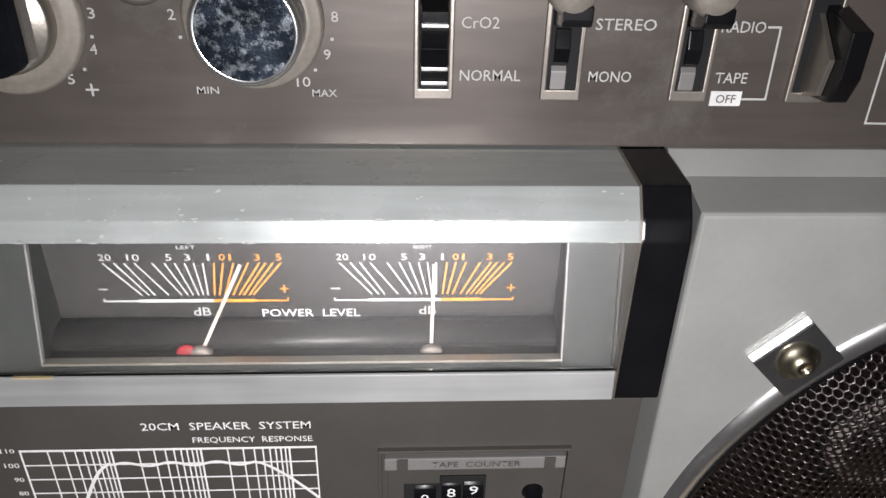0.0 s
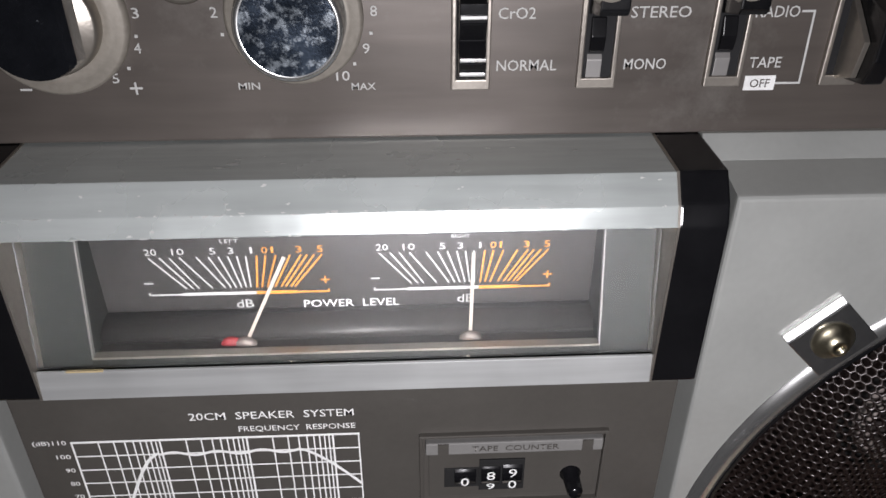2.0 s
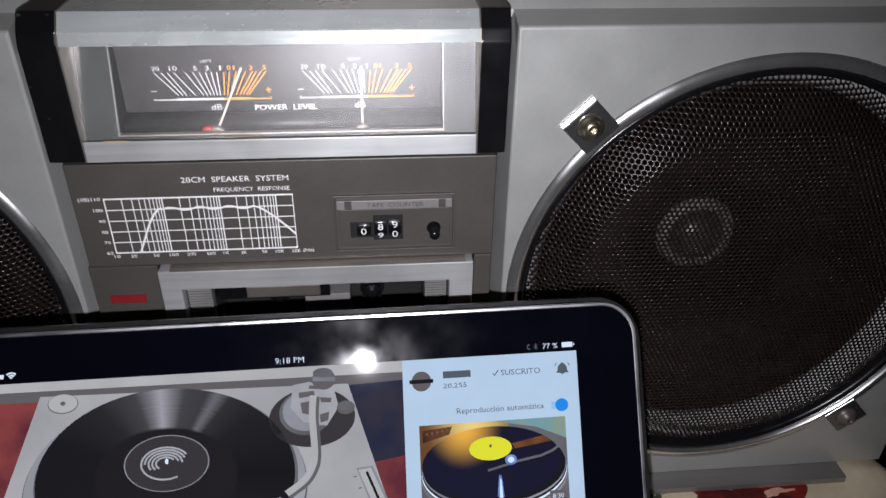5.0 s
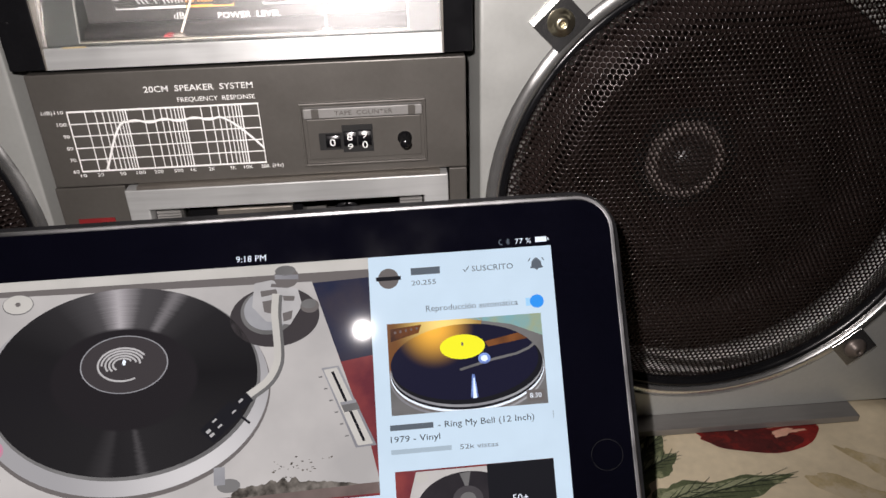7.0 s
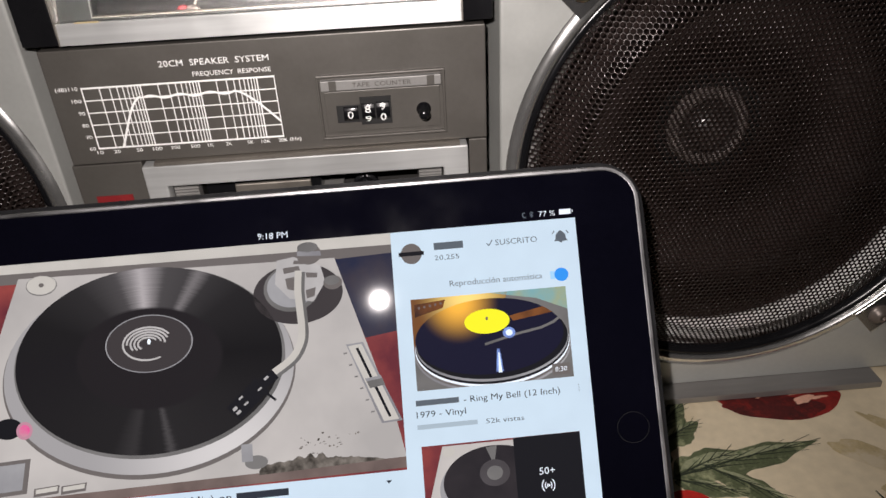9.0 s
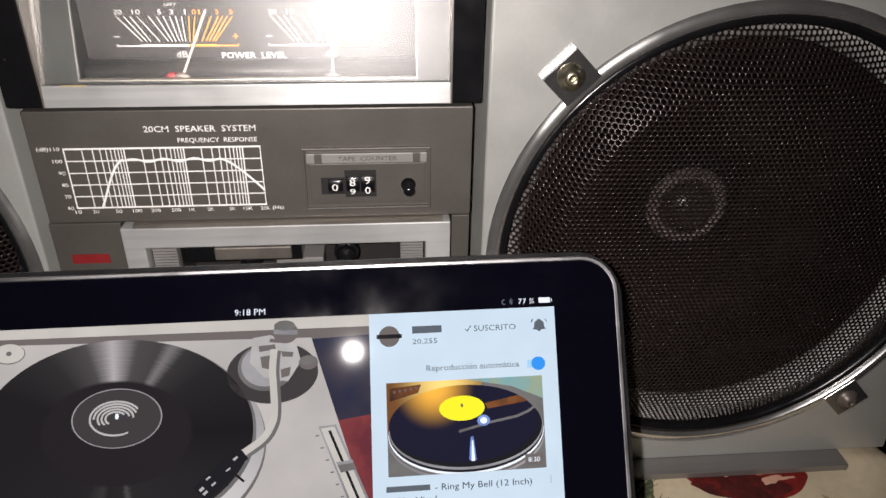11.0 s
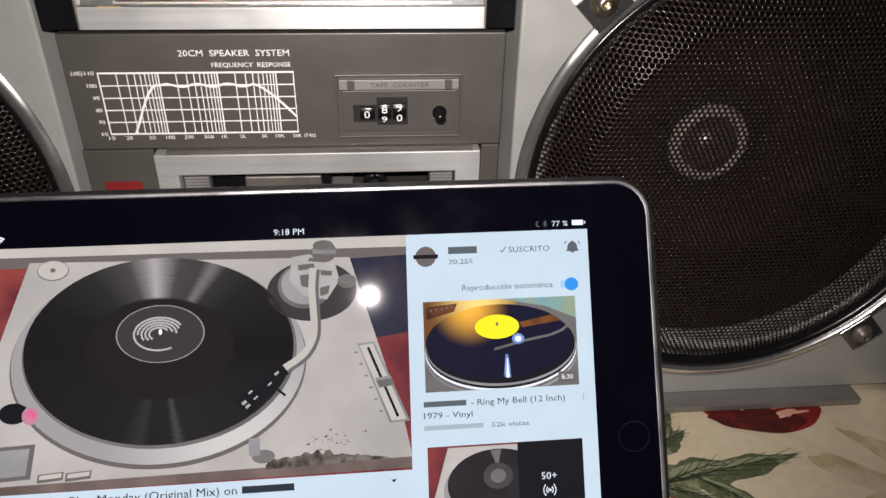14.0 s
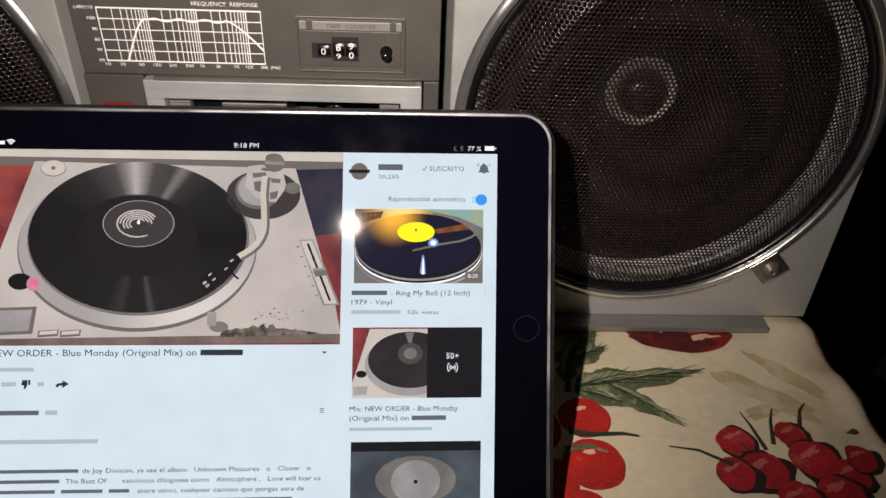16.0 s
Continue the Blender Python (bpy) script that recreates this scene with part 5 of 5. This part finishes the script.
    for q in (((0.748, 0.135), (0.785, 0.130), (0.788, 0.150), (0.750, 0.160)), ((0.752, 0.180), (0.775, 0.175), (0.775, 0.235), (0.756, 0.225)),
              ((0.800, 0.160), (0.828, 0.165), (0.826, 0.185), (0.802, 0.182)), ((0.798, 0.235), (0.822, 0.225), (0.818, 0.262), (0.800, 0.270)), ((0.775, 0.105), (0.800, 0.112), (0.796, 0.125), (0.772, 0.120))):
        put("video_gimbal_shade", P(*q), "rimline", 10)
    put("video_weight", E(0.810, 0.085, 0.029, 0.045), "rimline", 10)
    put("video_weight_band", P((0.783, 0.068), (0.838, 0.074), (0.838, 0.094), (0.783, 0.088)), "steel", 11)
    put("video_weight_top", E(0.808, 0.055, 0.024, 0.022), "mid", 11)
    put("video_lift_knob", E(0.862, 0.215, 0.022, 0.030), "rimline", 10)
    put("video_lift_knob_top", E(0.860, 0.206, 0.018, 0.020), "mid", 11)
    way = ((0.784, 0.150), (0.780, 0.230), (0.782, 0.310), (0.784, 0.400), (0.778, 0.455), (0.757, 0.512), (0.713, 0.565))
    arm = []
    for k in range(len(way) - 1):  # a smooth curve through the arm's bends
        p0, p1, p2, p3 = (Vector(way[min(max(k + d, 0), len(way) - 1)]) for d in (-1, 0, 1, 2))
        for t in (0.0, 0.25, 0.5, 0.75):
            arm.append(0.5 * (2 * p1 + (p2 - p0) * t + (2 * p0 - 5 * p1 + 4 * p2 - p3) * t * t + (3 * p1 - p0 - 3 * p2 + p3) * t ** 3))
    arm = P(*[tuple(p) for p in arm], way[-1])
    part("video_arm_shade", line([(u + 0.0008, v + 0.0006) for u, v in arm], 0.0040, 12), G["mid"], scr)
    part("video_arm", line(arm, 0.0029, 13), G["wall"], scr)
    P, E = base
    part("video_headshell", line(P((0.714, 0.560), (0.682, 0.60)), 0.0045, 13.5, line(P((0.682, 0.60), (0.648, 0.655), (0.614, 0.710)), 0.0078, 13)), G["dark"], scr)
    bm = bmesh.new()
    for a, b, n in ((0.640, 0.648, 0.0008), (0.652, 0.672, 0.0008), (0.626, 0.690, 0.0013), (0.634, 0.705, 0.0012), (0.700, 0.575, 0.0010), (0.684, 0.618, 0.0007)):
        line(P((a - 0.012, b + 0.006), (a - 0.003, b - 0.007)), n, 14, bm)
    part("video_cartridge_glints", bm, G["arm"], scr)
    part("video_finger_lift", line(P((0.690, 0.635), (0.712, 0.668)), 0.0010, 14), G["dark"], scr)
    put("video_pitch_plate", P((0.879, 0.462), (0.919, 0.456), (0.998, 0.795), (0.950, 0.800)), "steel", 6)
    put("video_pitch_plate_face", P((0.884, 0.470), (0.915, 0.464), (0.990, 0.788), (0.955, 0.792)), "wall", 6.5)
    part("video_pitch_slot", line(P((0.904, 0.48), (0.970, 0.775)), 0.0011, 7), G["dark"], scr)
    put("video_pitch_knob", P((0.918, 0.610), (0.955, 0.602), (0.964, 0.642), (0.928, 0.652)), "mid", 8)
    put("video_pitch_knob_top", P((0.918, 0.610), (0.955, 0.602), (0.957, 0.614), (0.921, 0.622)), "steel", 9)
    bm = bmesh.new()
    for k in range(6):
        line(P((0.872 + 0.011 * k, 0.50 + 0.05 * k), (0.880 + 0.011 * k, 0.498 + 0.05 * k)), 0.0006, 7, bm)
    part("video_pitch_marks", bm, G["mid"], scr)
    put("video_arm_rest", E(0.660, 0.910, 0.026, 0.028), "mid", 7)
    part("video_arm_rest_post", line(P((0.640, 0.905), (0.640, 0.835)), 0.0045, 8), G["steel"], scr)
    stain = [(0.665 + 0.285 * f, 0.945 - 0.060 * math.sin(math.pi * f ** 0.7) ** 0.8 * (0.45 + 0.75 * abs(noise.noise(Vector((f * 11, 0, 3)))) + 0.30 * abs(noise.noise(Vector((f * 60, 0, 5)))))) for f in np.linspace(0, 1, 70)]
    put("video_stain", P(*stain, (0.95, 0.948), (0.665, 0.962)), "stain", 6)
    for k in range(34):
        a, b = random.gauss(0.81, 0.035), random.gauss(0.862, 0.022)
        put("video_stain_fleck", E(a, b, 0.001 + 0.0028 * random.random() ** 2, 0.0012 + 0.003 * random.random() ** 2, n=7), "stain", 6)
    put("video_strobe", E(0.112, 0.695, 0.032, 0.042), "dark", 7)
    for k, m in enumerate(("blush", "pink")):
        put("video_strobe_light", E(0.148, 0.706, 0.018 - 0.006 * k, 0.036 - 0.012 * k), m, 8 + k)
    put("video_button", P((0.030, 0.825), (0.160, 0.815), (0.150, 0.945), (0.018, 0.955)), "rimline", 6)
    put("video_button_face", P((0.034, 0.838), (0.148, 0.830), (0.140, 0.930), (0.026, 0.940)), "steel", 7)
    for a in (0.166, 0.226):
        put("video_small_button", P((a, 0.930), (a + 0.056, 0.924), (a + 0.053, 0.955), (a - 0.002, 0.962)), "rimline", 6)
        put("video_small_button_face", P((a + 0.004, 0.934), (a + 0.052, 0.928), (a + 0.050, 0.945), (a + 0.003, 0.950)), "wall", 7)
    # title, counts and comments under the video
    part("title_lettering", say("NEW ORDER - Blue Monday (Original Mix) on", 0.0060, 0.1091, 0.1010, 0.0035, 1), G["ink"], scr)
    put("title_bar", quad(0.1090, 0.1060, 0.1300, 0.1090), "ink", 1)
    put("menu_arrow", [(0.1695, 0.1072), (0.1720, 0.1072), (0.17075, 0.1085)], "ink", 1)
    for u, v, w, m, h in ((0.006, 0.1160, 0.022, "faint", 0.0020), (0.0125, 0.1236, 0.007, "faint", 0.0022), (0.0300, 0.1236, 0.003, "faint", 0.0022), (0.005, 0.1385, 0.026, "grey", 0.0024), (0.034, 0.1385, 0.006, "faint", 0.0024),
                       (0.012, 0.1535, 0.048, "faint", 0.0022)):
        put("text_bar", quad(u, v - h / 2, u + w, v + h / 2), m, 1)
    for u, flip in ((0.0080, 1), (0.0245, -1)):
        bm = bmesh.new()
        for outline in (((-0.0020, -0.0004), (-0.0010, -0.0004), (-0.0010, 0.0022), (-0.0020, 0.0022)),
                        ((-0.0006, -0.0004), (0.0004, -0.0026), (0.0012, -0.0024), (0.0010, -0.0006), (0.0024, -0.0005), (0.0019, 0.0021), (-0.0006, 0.0022))):
            f = bm.faces.new([bm.verts.new(on(u + flip * a, 0.1236 + flip * b, 0.00027)) for a, b in outline])
            f.normal_update()
            if f.normal.dot(OUT) < 0:
                f.normal_flip()
        part("thumb_icon", bm, G["ink"], scr)
    part("share_icon", line([(0.0390, 0.1250), (0.0402, 0.1238), (0.0424, 0.1236)], 0.0014, 1), G["ink"], scr)
    put("share_icon_head", [(0.0420, 0.1216), (0.0452, 0.1236), (0.0420, 0.1256)], "ink", 1)
    part("sort_icon", line([(0.1690, 0.1375), (0.1712, 0.1375)], 0.0004, 1, line([(0.1690, 0.1385), (0.1712, 0.1385)], 0.0004, 1, line([(0.1690, 0.1395), (0.1712, 0.1395)], 0.0004, 1))), G["grey"], scr)
    put("avatar", oval(0.0020, 0.1535, 0.0040, 0.0046, 24), "blue", 1)
    put("avatar", oval(0.0020, 0.1735, 0.0040, 0.0046, 24), "amber", 1)
    bm = say("de Joy Division, ya sea el album   Unknown Pleasures   o   Closer   o", 0.0530, 0.1700, 0.1120, 0.0025, 1)
    say("The Best Of       canciones chingonas como   Atmosphere ,   Love will tear us", 0.0450, 0.1753, 0.1250, 0.0025, 1, bm)
    say("entre otros, cualquier cancion que pongas sera de", 0.0800, 0.1806, 0.0820, 0.0025, 1, bm)
    part("comment_lettering", bm, G["ink"], scr)
    for u, v, w in ((0.010, 0.1688, 0.041), (0.010, 0.1741, 0.032), (0.010, 0.1794, 0.030), (0.043, 0.1794, 0.020), (0.066, 0.1794, 0.010), (0.010, 0.1847, 0.052), (0.066, 0.1847, 0.090)):
        put("text_bar", quad(u, v - 0.0009, u + w, v + 0.0009), "grey", 1)
    # the column beside the video
    cu = 0.1785
    put("column", quad(cu, 0, W, H - 0.005), "paper", 2)
    put("channel_badge", oval(0.1868, 0.0102, 0.0044, 0.0046, 28), "rimline", 3)
    put("channel_badge_bar", quad(0.1815, 0.0093, 0.1921, 0.0111), "dark", 4)
    put("name_bar", quad(0.1965, 0.0062, 0.2090, 0.0094), "grey", 3)
    bm = say("20,255", 0.1965, 0.0140, 0.0105, 0.0022, 3)
    say("SUSCRITO", 0.2228, 0.0096, 0.0180, 0.0026, 3, bm)
    say("Reproducci\u00f3n autom\u00e1tica", 0.2020, 0.0262, 0.0395, 0.0026, 3, bm)
    line([(0.2190, 0.0084), (0.2199, 0.0094), (0.2216, 0.0070)], 0.0004, 3, bm)
    part("channel_lettering", bm, G["grey"], scr)
    put("bell_icon", [(0.2480, 0.0100), (0.2487, 0.0092), (0.2490, 0.0070), (0.2502, 0.0058), (0.2510, 0.0052), (0.2518, 0.0058), (0.2530, 0.0070), (0.2533, 0.0092), (0.2540, 0.0100), (0.2520, 0.0102), (0.2510, 0.0110), (0.2500, 0.0102)], "grey", 3)
    part("bell_waves", line([(0.2476, 0.0068), (0.2484, 0.0054)], 0.0004, 3, line([(0.2544, 0.0068), (0.2536, 0.0054)], 0.0004, 3)), G["grey"], scr)
    part("toggle_track", line([(0.2450, 0.0252), (0.2490, 0.0252)], 0.0036, 3), G["pale_blue"], scr)
    put("toggle_knob", oval(0.2498, 0.0252, 0.0030, 0.0030, 28), "blue", 4)
    # first thumbnail: a record with a yellow label under a bright light
    tu0, tu1, tv0, tv1 = 0.1850, 0.2510, 0.0306, 0.0707
    T = lambda *ab: [(tu0 + a * (tu1 - tu0), tv0 + b * (tv1 - tv0)) for a, b in ab]
    TE = lambda a, b, ra, rb, **k: oval(tu0 + a * (tu1 - tu0), tv0 + b * (tv1 - tv0), ra * (tu1 - tu0), rb * (tv1 - tv0), **k)
    clip_t = lambda pts: [(min(max(u, tu0), tu1), min(max(v, tv0), tv1)) for u, v in pts]
    put("thumbnail_backdrop", T((0, 0), (1, 0), (1, 1), (0, 1)), "mid", 3)
    lamp = on(tu0 + 0.36 * (tu1 - tu0), tv0 + 0.02 * (tv1 - tv0))
    G["lamp"] = fading_glow("screen_lamp_light", (1.0, 0.72, 0.22), (0.16, 0.065, 0.02), lamp, 0.020)
    G["lit_record"] = fading_glow("screen_lit_record", (1.0, 0.50, 0.06), (0.008, 0.008, 0.024), on(tu0 + 0.30 * (tu1 - tu0), tv0 + 0.08 * (tv1 - tv0)), 0.0155)
    put("thumbnail_glow", T((0, 0), (0.62, 0), (0.55, 0.34), (0, 0.60)), "lamp", 4)
    put("thumbnail_window", T((0.50, 0), (1, 0), (1, 0.25), (0.80, 0.10)), "teal", 4)
    for k, m in enumerate(("steel", "rimline", "bright", "dark", "steel", "dark")):
        put("thumbnail_platter", clip_t(TE(0.50, 0.61 - 0.018 * k, 0.50 - 0.003 * k, 0.47 - 0.010 * k)), m, 4.5 + 0.4 * k)
    put("thumbnail_record", clip_t(TE(0.485, 0.475, 0.475, 0.415)), "lit_record", 7)
    put("thumbnail_record_glow", T((0.62, 0.27), (0.84, 0.20), (0.90, 0.27), (0.64, 0.33)), "ember", 8)
    put("thumbnail_label", TE(0.475, 0.31, 0.145, 0.135), "yellow", 9)
    put("thumbnail_spindle", TE(0.475, 0.28, 0.008, 0.02), "brown", 10)
    part("thumbnail_arm", line(T((0.995, 0.27), (0.90, 0.38), (0.82, 0.43), (0.66, 0.475), (0.45, 0.56)), 0.0011, 9), G["mid"], scr)
    put("thumbnail_light_halo", TE(0.610, 0.455, 0.040, 0.060), "halo", 10)
    put("thumbnail_light", TE(0.610, 0.455, 0.022, 0.034), "star", 11)
    put("thumbnail_shine", T((0.524, 0.62), (0.541, 0.62), (0.556, 0.87), (0.508, 0.87)), "halo", 9)
    put("thumbnail_shine", T((0.531, 0.66), (0.537, 0.66), (0.546, 0.88), (0.522, 0.88)), "star", 9.5)
    put("thumbnail_mixer", T((0.02, 0.06), (0.22, 0.03), (0.20, 0.12), (0.02, 0.20)), "ember", 5)
    for k in range(5):
        put("thumbnail_mixer_key", TE(0.05 + 0.035 * k, 0.10 - 0.008 * k, 0.008, 0.016, n=10), "brown", 6)
    put("time_plate", quad(0.2420, 0.0643, 0.2496, 0.0693), "rimline", 11)
    part("time_lettering", say("8:30", 0.2433, 0.0678, 0.0050, 0.0021, 12), G["bright"], scr)
    put("name_bar", quad(0.1840, 0.0747, 0.2020, 0.0771), "grey", 3)
    bm = say("- Ring My Bell (12 Inch)", 0.2040, 0.0773, 0.0405, 0.0027, 3)
    say("1979 - Vinyl", 0.1840, 0.0822, 0.0205, 0.0027, 3, bm)
    for k in range(3):
        line([(0.2525, 0.0745 + k * 0.0012), (0.2528, 0.0745 + k * 0.0012)], 0.0005, 3, bm)
    part("item_lettering", bm, G["ink"], scr)
    put("name_bar", quad(0.1840, 0.0852, 0.2090, 0.0872), "faint", 3)
    part("item_small_lettering", say("52k vistas", 0.2125, 0.0873, 0.0160, 0.0021, 3), G["grey"], scr)
    # second thumbnail: the same turntable with a dark panel over one side
    b0, b1 = 0.0945, 0.1322
    T2 = lambda *ab: [(tu0 + a * (tu1 - tu0), b0 + b * (b1 - b0)) for a, b in ab]
    TE2 = lambda a, b, ra, rb, **k: oval(tu0 + a * (tu1 - tu0), b0 + b * (b1 - b0), ra * (tu1 - tu0), rb * (b1 - b0), **k)
    put("thumbnail_backdrop", T2((0, 0), (1, 0), (1, 1), (0, 1)), "cloth", 3)
    put("thumbnail_deck", T2((0.13, 0.02), (1, 0.02), (1, 1), (0, 1), (0, 0.80)), "deck", 4)
    put("thumbnail_platter", TE2(0.44, 0.53, 0.345, 0.44), "steel", 5)
    put("thumbnail_record", TE2(0.445, 0.46, 0.325, 0.40), "disc", 6)
    put("thumbnail_adapter", TE2(0.165, 0.09, 0.040, 0.055), "wall", 6)
    put("thumbnail_shine", T2((0.40, 0.075), (0.47, 0.065), (0.452, 0.22), (0.43, 0.22)), "mid", 7)
    put("thumbnail_label", TE2(0.445, 0.37, 0.095, 0.15), "sheen", 7)
    put("thumbnail_label_mark", TE2(0.445, 0.37, 0.05, 0.08), "mid", 8)
    put("thumbnail_strobe", TE2(0.07, 0.66, 0.04, 0.05), "dark", 7)
    put("thumbnail_button", T2((0.01, 0.84), (0.12, 0.83), (0.11, 0.95), (0.01, 0.96)), "steel", 7)
    put("thumbnail_panel", T2((0.575, 0), (1, 0), (1, 1), (0.575, 1)), "dark", 10)
    part("panel_lettering", say("50+", 0.2327, 0.1112, 0.0065, 0.0030, 12), G["bright"], scr)
    bm = line(oval(0.2360, 0.1160, 0.0014, 0.0018, 10, -50, 50), 0.0004, 12)
    for r, a in ((0.0014, 130), (0.0026, -50), (0.0026, 130)):
        line(oval(0.2360, 0.1160, r, r * 1.2, 10, a, a + 100), 0.0004, 12, bm)
    line([(0.2355, 0.1154), (0.2355, 0.1166), (0.2367, 0.1160), (0.2355, 0.1154)], 0.0004, 12, bm)
    part("signal_icon", bm, G["bright"], scr)
    bm = say("Mix: NEW ORDER - Blue Monday", 0.1840, 0.1392, 0.0550, 0.0027, 3)
    say("(Original Mix) on", 0.1840, 0.1442, 0.0300, 0.0027, 3, bm)
    part("item_lettering", bm, G["ink"], scr)
    put("name_bar", quad(0.2155, 0.1417, 0.2330, 0.1441), "grey", 3)
    put("text_bar", quad(0.1840, 0.1478, 0.2260, 0.1496), "faint", 3)
    # third thumbnail: a dark record with a pale sleeve label
    c0, c1 = 0.1555, H - 0.0051
    put("thumbnail_backdrop", quad(tu0, c0, tu1, c1), "slate", 3)
    put("thumbnail_band", quad(tu0, c0, tu1, c0 + 0.005), "dark", 4)
    put("thumbnail_record", oval((tu0 + tu1) / 2, 0.1758, 0.0205, 0.0127, 48), "mid", 4)
    put("thumbnail_label", oval((tu0 + tu1) / 2, 0.1768, 0.0125, 0.0115, 40), "steel", 5)
    put("thumbnail_spindle", oval((tu0 + tu1) / 2, 0.1768, 0.0010, 0.0010, 12), "dark", 6)
    # status line above the lit area
    part("clock_lettering", say("9:18 PM", W / 2 - 0.0060, -0.0018, 0.0125, 0.0026, 1), G["bright"], scr)
    part("charge_lettering", say("77 %", W - 0.0155, -0.0016, 0.0070, 0.0023, 1), G["bright"], scr)
    part("status_bar", line([(0.0030, -0.0031), (0.0100, -0.0031)], 0.0018, 1), G["bright"], scr)
    part("moon_symbol", line(oval(W - 0.0216, -0.0027, 0.0009, 0.0010, 12, 60, 280), 0.0005, 1), G["grey"], scr)
    part("wireless_symbol", line([(W - 0.0194, -0.0034), (W - 0.0180, -0.0022), (W - 0.0187, -0.0016), (W - 0.0187, -0.0040), (W - 0.0180, -0.0034), (W - 0.0194, -0.0022)], 0.0003, 1), G["grey"], scr)
    part("battery_symbol", line([(W - 0.0066, -0.0029), (W - 0.0016, -0.0029)], 0.0023, 1), G["bright"], scr)
    part("battery_tip", line([(W - 0.0011, -0.0029), (W - 0.0007, -0.0029)], 0.0011, 1), G["bright"], scr)
    for r in (0.0006, 0.0016, 0.0026):
        part("signal_arc", line(oval(0.0130, -0.0020, r, r, 8, -135, -45), 0.0007, 1), G["bright"], scr)


tablet()
display()


def case():
    c = thing("tablet_case", on(W / 2, 0.2, -0.02), "black rubber tablet case with a folded-out back stand", "tablet case")
    r = 0.0170
    grow = lambda d: rounded(U0 - d, U1 + d, V0 - d, V1 + d, r + d)
    bm = bmesh.new()
    rings = [(grow(0.0014), -0.0020), (grow(0.0030), -0.0022), (grow(0.0036), -0.0050), (grow(0.0030), -0.0105), (grow(0.0), -0.0125)]
    loops = [[bm.verts.new(on(u, v, h)) for u, v in pts] for pts, h in rings]
    for a, b in zip(loops, loops[1:]):
        for i in range(len(a)):
            bm.faces.new((a[i], a[(i + 1) % len(a)], b[(i + 1) % len(b)], b[i]))
    bm.faces.new(loops[-1])
    inner = [bm.verts.new(on(u, v, -0.0090)) for u, v in grow(0.0014)]
    for i in range(len(inner)):
        bm.faces.new((loops[0][i], inner[i], inner[(i + 1) % len(inner)], loops[0][(i + 1) % len(inner)]))
    bm.faces.new(inner)
    bmesh.ops.recalc_face_normals(bm, faces=bm.faces[:])
    part("shell", bm, M["case"], c, "black rubber shell")
    # the stand: a flap hinged at the back, its foot on the cloth behind
    top = on(0, 0.075, -0.0126)
    foot_y = top.y + 0.030
    bm = prism([(top.y, top.z), (top.y + 0.004, top.z), (foot_y + 0.004, 0.0005), (foot_y, 0.0005)], CORNER.x + 0.004, CORNER.x + W + 0.012, 0.0005)
    part("stand_flap", bm, M["case"], c, "black stand flap")
    low = on(0, V1, -0.0100)
    bm = box(CORNER.x - 0.02, CORNER.x + W + 0.020, low.y - 0.006, foot_y + 0.006, 0.0004, 0.0090, 0.0012)
    part("stand_base", bm, M["case"], c, "flat black stand base")


case()
